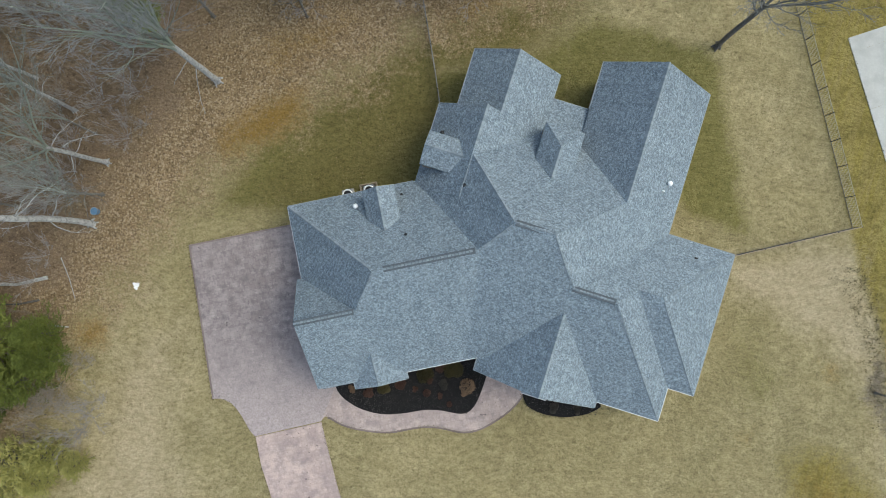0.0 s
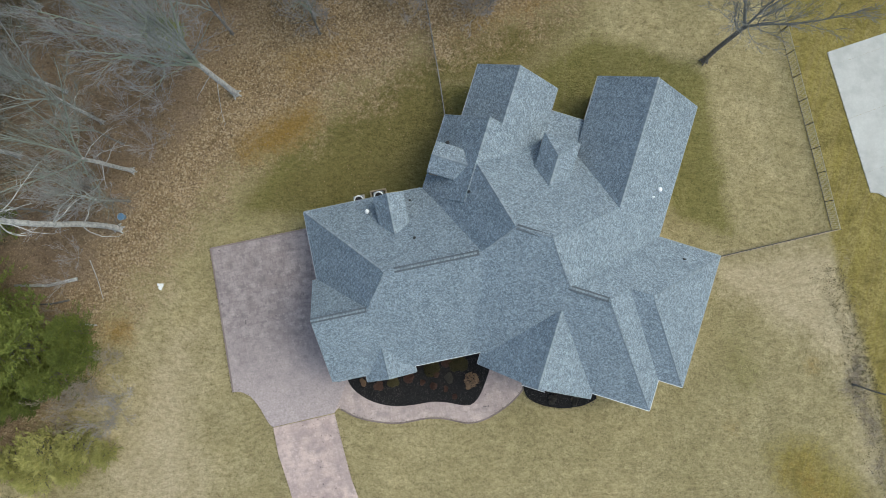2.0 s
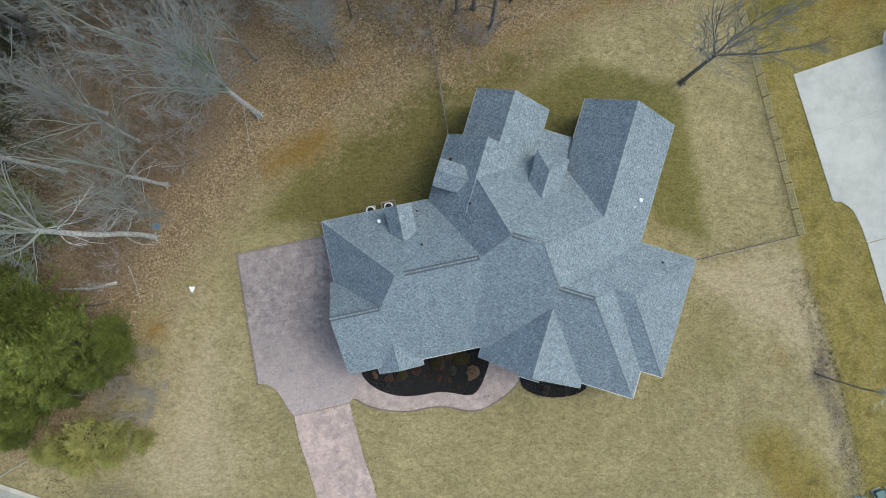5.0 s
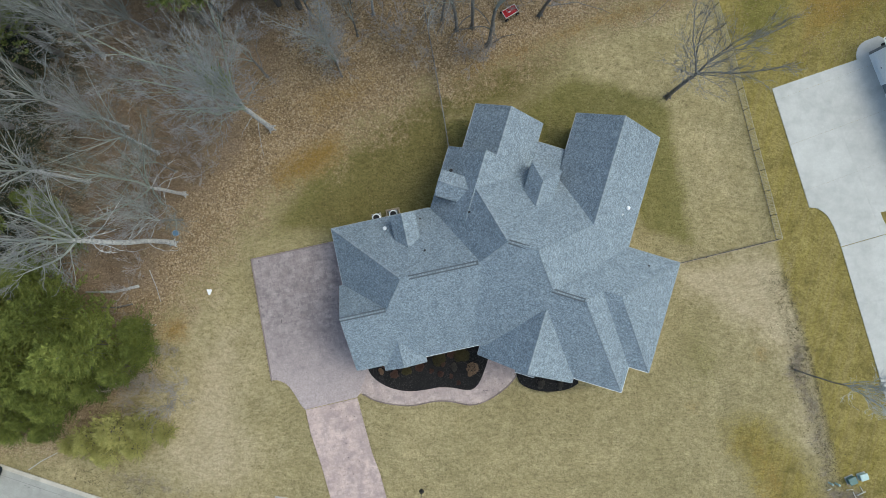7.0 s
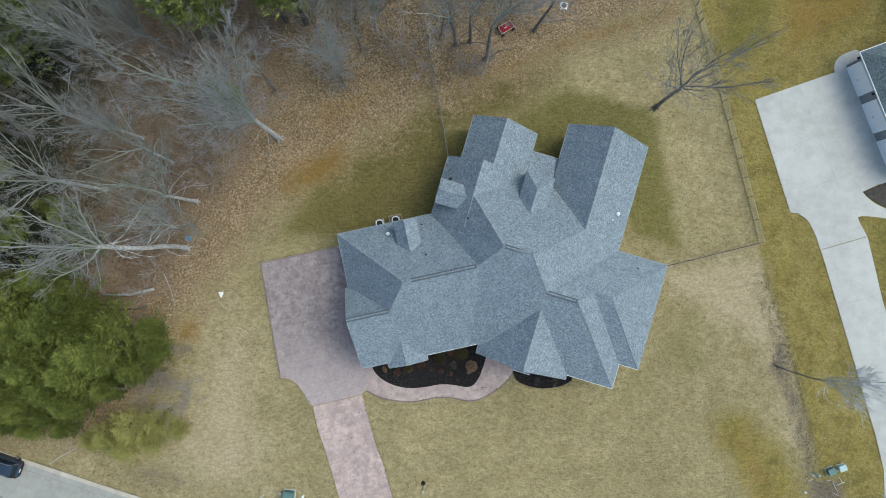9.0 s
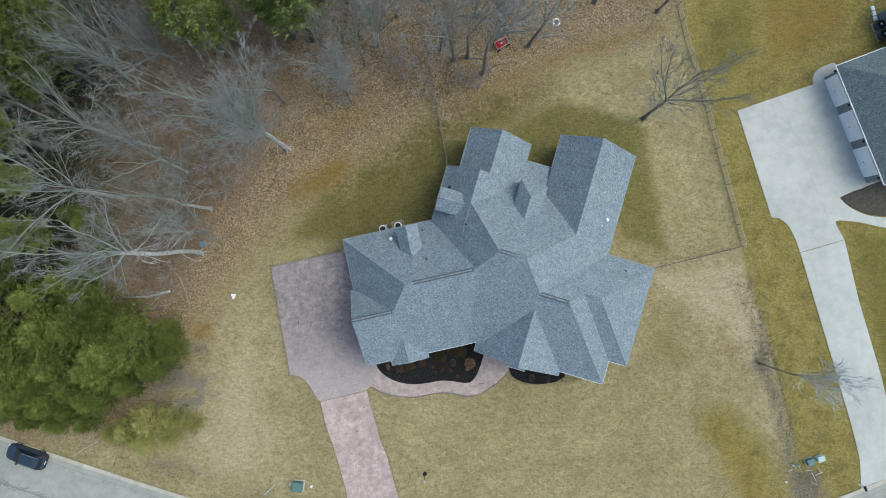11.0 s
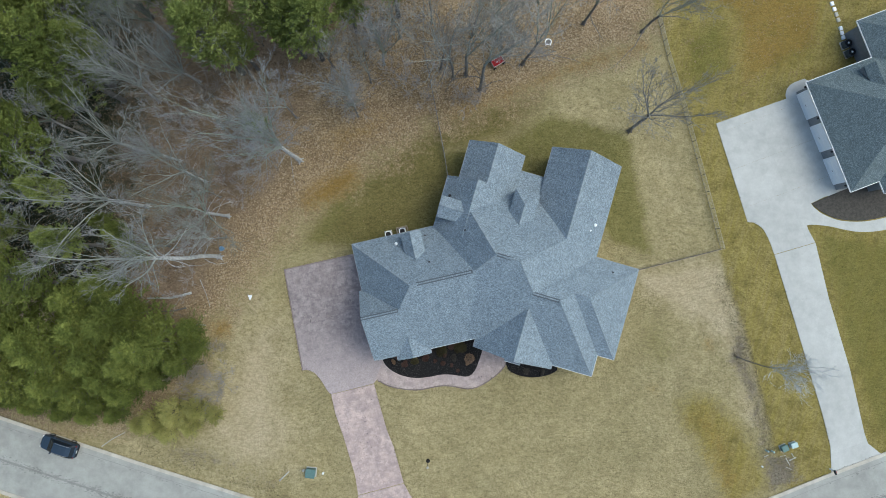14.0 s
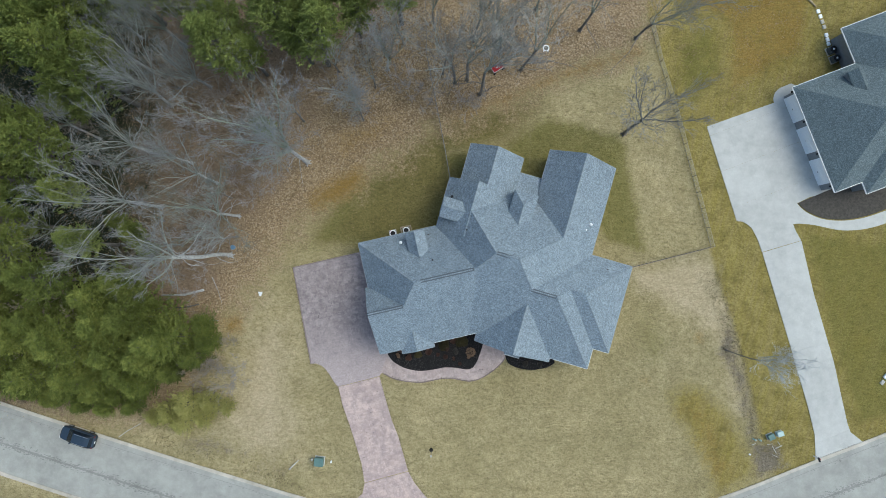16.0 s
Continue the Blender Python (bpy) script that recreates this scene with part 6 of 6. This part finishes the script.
for p, q, r in (((41.2, -21.1), (41.9, -21.0), 0.05), ((42.6, -20.7), (43.0, -21.3), 0.06), ((41.9, -22.4), (42.6, -22.7), 0.04), ((39.2, -21.2), (39.7, -21.0), 0.07)):
    log([(*p, 0.06), (*q, 0.06)], r, M_STONE, "short pale timber offcut on bare ground", "timber_scrap")


def crumpled(name, x, y, w, d, material, label, category, seed, h=0.15):
    """A crumpled sheet on the ground."""
    rng = np.random.default_rng(seed)
    bm = bmesh.new()
    bmesh.ops.create_grid(bm, x_segments=8, y_segments=8, size=0.5)
    for v in bm.verts:
        taper = 0.35 + 0.65 * (v.co.y + 0.5)
        v.co = Vector((v.co.x * w * taper + rng.normal() * 0.03, v.co.y * d + rng.normal() * 0.03, 0.04 + abs(rng.normal()) * h))
    r = bmesh.ops.extrude_face_region(bm, geom=bm.faces[:])
    bmesh.ops.translate(bm, vec=(0, 0, -0.03), verts=[g for g in r["geom"] if isinstance(g, bmesh.types.BMVert)])
    ob = part(name, bm, material)
    ob.location = (x, y, 0)
    return tagged(ob, label, category)


crumpled("white_sheet", -25.6, -2.7, 0.6, 0.6, M_WHITE, "crumpled white sheet lying on the leaves", "sheet", 1)


def bucket(x, y):
    ob = thing("bucket", "blue plastic bucket below the trees", "bucket", x, y, 0, 30)
    part("shell", tube(bmesh.new(), [(0, 0, z) for z in (0, 0.05, 0.45, 0.46, 0.1)], (0.24, 0.26, 0.33, 0.29, 0.22), 16), M_BLUE, ob)
    part("rim", ring(bmesh.new(), 0, 0, 0.46, 0.32, 0.025), M_STEEL, ob, "pale rim")
    return ob


bucket(-29.3, 3.35)


def cart(x, y, rz):
    ob = thing("garden_trailer", "red garden trailer with pale rim and black wheels", "trailer", x, y, 0, rz)
    bm = bmesh.new()
    lo = [bm.verts.new(p) for p in ((-0.85, -0.5, 0.62), (0.85, -0.5, 0.62), (0.85, 0.5, 0.62), (-0.85, 0.5, 0.62))]
    hi = [bm.verts.new(p) for p in ((-0.95, -0.58, 0.8), (0.95, -0.58, 0.8), (0.95, 0.58, 0.8), (-0.95, 0.58, 0.8))]
    bm.faces.new(lo)
    for k in range(4):
        bm.faces.new((lo[k], lo[(k + 1) % 4], hi[(k + 1) % 4], hi[k]))
    bmesh.ops.recalc_face_normals(bm, faces=bm.faces[:])
    bmesh.ops.solidify(bm, geom=bm.faces[:], thickness=0.03)
    part("tub", bm, M_RED, ob, "red tub")
    for p, q in (((-1.0, -0.6), (1.0, -0.6)), ((1.0, -0.6), (1.0, 0.6)), ((1.0, 0.6), (-1.0, 0.6)), ((-1.0, 0.6), (-1.0, -0.6))):
        part("rim", beam(bmesh.new(), (*p, 0.84), (*q, 0.84), 0.06, 0.05), M_TRIM, ob, "pale rim")
    part("load", boxed(-0.25, 0.1, -0.08, 0.12, 0.63, 0.78, 0.05), M_TRIM, ob, "pale parcel in the tub")
    for px, py in ((0.85, 0.72), (0.85, -0.72), (-0.85, 0.72), (-0.85, -0.72)):
        wheel = part("wheel", tube(bmesh.new(), ((px, py - 0.09, 0.26), (px, py + 0.09, 0.26)), (0.26, 0.26), 16), M_RUBBER, ob, "black tyre")
        part("hub", tube(bmesh.new(), ((px, py - 0.1, 0.26), (px, py + 0.1, 0.26)), (0.1, 0.1), 10), M_STEEL, wheel)
    part("axle", tube(bmesh.new(), ((0.85, -0.7, 0.26), (0.85, 0.7, 0.26)), (0.03, 0.03), 6), M_BLACK, ob)
    part("axle", tube(bmesh.new(), ((-0.85, -0.7, 0.26), (-0.85, 0.7, 0.26)), (0.03, 0.03), 6), M_BLACK, ob)
    part("chassis", boxed(-0.95, 0.95, -0.3, 0.3, 0.28, 0.60), M_BLACK, ob)
    part("drawbar", beam(bmesh.new(), (0.9, 0, 0.4), (1.6, 0.15, 0.3), 0.06, 0.06), M_BLACK, ob)
    return ob


cart(5.0, 27.9, 33).scale = (0.78, 0.72, 0.8)
pit = thing("fire_pit", "round white fire pit ring on fallen leaves", "fire pit", 11.5, 30.8)
pit.scale = (0.72, 0.72, 0.8)
part("ring", ring(bmesh.new(), 0, 0, 0.14, 0.52, 0.11, 24, 8), M_WHITE, pit, "white ring", True)
part("ash_bed", tube(bmesh.new(), ((0, 0, 0.0), (0, 0, 0.07)), (0.45, 0.45), 20), M_BARK_MID, pit)
for px, py in ((-0.45, -0.55), (0.42, -0.55)):
    part("foot", tube(bmesh.new(), ((px, py, 0.0), (px, py, 0.12)), (0.12, 0.1), 8), M_WHITE, pit)

for k, (x, y) in enumerate(((48.0, 36.6), (48.3, 35.9), (48.55, 35.2), (48.8, 34.5), (49.1, 33.4), (49.25, 32.8), (49.4, 32.2))):
    pale = k not in (2, 3)
    tagged(part("edging_block", boxed(-0.26, 0.26, -0.22, 0.22, -0.05, 0.18, 0.04), M_WHITE if pale else M_STONE), "white edging block beside the neighbouring house" if pale else "tan edging block beside the neighbouring house", "edging block", "edging blocks").matrix_world = pose(x, y, 0, 0, 0, -72)

log([(46.0, 38.6, 0.12), (46.9, 38.0, 0.12), (47.7, 37.2, 0.12)], 0.16, M_WOOD, "brown landscape timber beside the edging blocks", "landscape_timber")

panel = thing("leaning_board", "pale blue-white board lying on the neighbour's lawn", "board", 57.6, -11.3, 0, 50)
part("board", boxed(-1.3, 1.3, -0.45, 0.45, 0.05, 0.35, 0.04), M_DOOR, panel)
part("end_cap", boxed(-2.2, -1.55, -0.22, 0.22, 0.0, 0.2, 0.04), M_STONE, panel)
part("stand", boxed(-1.2, 1.2, -0.3, 0.3, 0.0, 0.06), M_STEEL, panel)


# ---- the parked car ----
def car(x, y, rz):
    ob = thing("parked_car", "dark blue hatchback car with roof rails, parked by the kerb", "car", x, y, 0.02, rz)

    def loft(stations, name, material, label="", smooth_=True):
        """stations: x, half width below, half width above, z below, z above."""
        bm = bmesh.new()
        rows = []
        for sx, w0, w1, z0, z1 in stations:
            zm = z0 + 0.62 * (z1 - z0)
            prof = [(-w0 * 0.94, z0), (-w0, zm), (-w1, z1 - 0.03), (-w1 * 0.9, z1), (w1 * 0.9, z1), (w1, z1 - 0.03), (w0, zm), (w0 * 0.94, z0)]
            rows.append([bm.verts.new((sx, py, pz)) for py, pz in prof])
        for a, b in zip(rows, rows[1:]):
            for k in range(8):
                bm.faces.new((a[k], a[(k + 1) % 8], b[(k + 1) % 8], b[k]))
        bm.faces.new(rows[0])
        bm.faces.new(rows[-1])
        return part(name, bm, material, ob, label)

    body = loft([(-2.28, 0.62, 0.58, 0.42, 0.74), (-2.15, 0.80, 0.74, 0.30, 0.86), (-1.55, 0.92, 0.80, 0.24, 0.97), (-0.95, 0.93, 0.84, 0.22, 1.02), (0.2, 0.93, 0.86, 0.22, 1.03),
                 (1.4, 0.93, 0.86, 0.24, 1.05), (2.05, 0.89, 0.82, 0.30, 1.06), (2.27, 0.80, 0.76, 0.40, 0.98)], "body", M_CAR)
    loft([(-1.15, 0.80, 0.74, 0.98, 1.03), (-0.35, 0.82, 0.66, 1.0, 1.52), (0.3, 0.82, 0.67, 1.0, 1.57), (1.3, 0.82, 0.66, 1.02, 1.54), (1.85, 0.80, 0.62, 1.03, 1.42), (2.12, 0.78, 0.72, 1.02, 1.08)], "glasshouse", M_GLASS, "dark tinted windows")
    loft([(-0.32, 0.60, 0.60, 1.50, 1.545), (0.3, 0.63, 0.63, 1.55, 1.60), (1.3, 0.62, 0.62, 1.52, 1.57), (1.85, 0.58, 0.58, 1.42, 1.46)], "roof", M_CAR)
    for side in (-1, 1):
        part("roof_rail", tube(bmesh.new(), [(-0.15, side * 0.58, 1.60), (0.0, side * 0.58, 1.66), (1.45, side * 0.58, 1.64), (1.6, side * 0.58, 1.54)], (0.02,) * 4, 6), M_STEEL, ob, "silver roof rail")
        part("mirror", boxed(-0.75, -0.55, side * 1.0 - 0.1, side * 1.0 + 0.1, 0.98, 1.12, 0.03), M_CAR, ob)
        part("headlight", boxed(-2.22, -1.95, side * 0.62 - 0.14, side * 0.62 + 0.14, 0.72, 0.86, 0.03), M_WHITE, ob, "clear headlight")
        part("tail_light", boxed(2.12, 2.26, side * 0.72 - 0.12, side * 0.72 + 0.12, 0.85, 1.05, 0.03), M_LAMP, ob, "red tail light")
        for px in (-1.4, 1.38):
            wheel = part("wheel", tube(bmesh.new(), [(px, side * (0.86 + t), 0.33) for t in (-0.12, -0.08, 0.08, 0.10)], (0.28, 0.33, 0.33, 0.29), 20), M_RUBBER, ob, "black tyre")
            part("rim", tube(bmesh.new(), ((px, side * 0.9, 0.33), (px, side * 0.97, 0.33)), (0.21, 0.19), 14), M_STEEL, wheel, "silver rim")
    part("bumper", boxed(2.18, 2.34, -0.72, 0.72, 0.36, 0.56, 0.05), M_BLACK, ob)
    part("number_plate", boxed(2.28, 2.31, -0.2, 0.2, 0.66, 0.78), M_WHITE, ob)
    return ob


car(-48.35, -21.5, -17)

# ---- ridge shingles ----
CAPS = cap_mesh(0.72, M_CAP)
for owner, p, q, vent in RIDGES:
    d = q - p
    n = int(d.length / 0.25)
    e = d.normalized()
    side = Vector((0, 0, 1)).cross(e).normalized()
    frame_ = Matrix((e, side, e.cross(side))).transposed().to_4x4()
    lift = 0.05 if vent else 0.03
    if vent:
        part("ridge_vent", beam(bmesh.new(), p + Vector((0, 0, 0.02)), q + Vector((0, 0, 0.02)), 0.415, 0.13), M_VENT, owner, "dark ridge vent")
    for k in range(n):
        frame_.translation = p + e * (k * 0.25) + Vector((0, 0, lift))
        ob = link("ridge_cap", CAPS, owner)
        ob.matrix_world = frame_
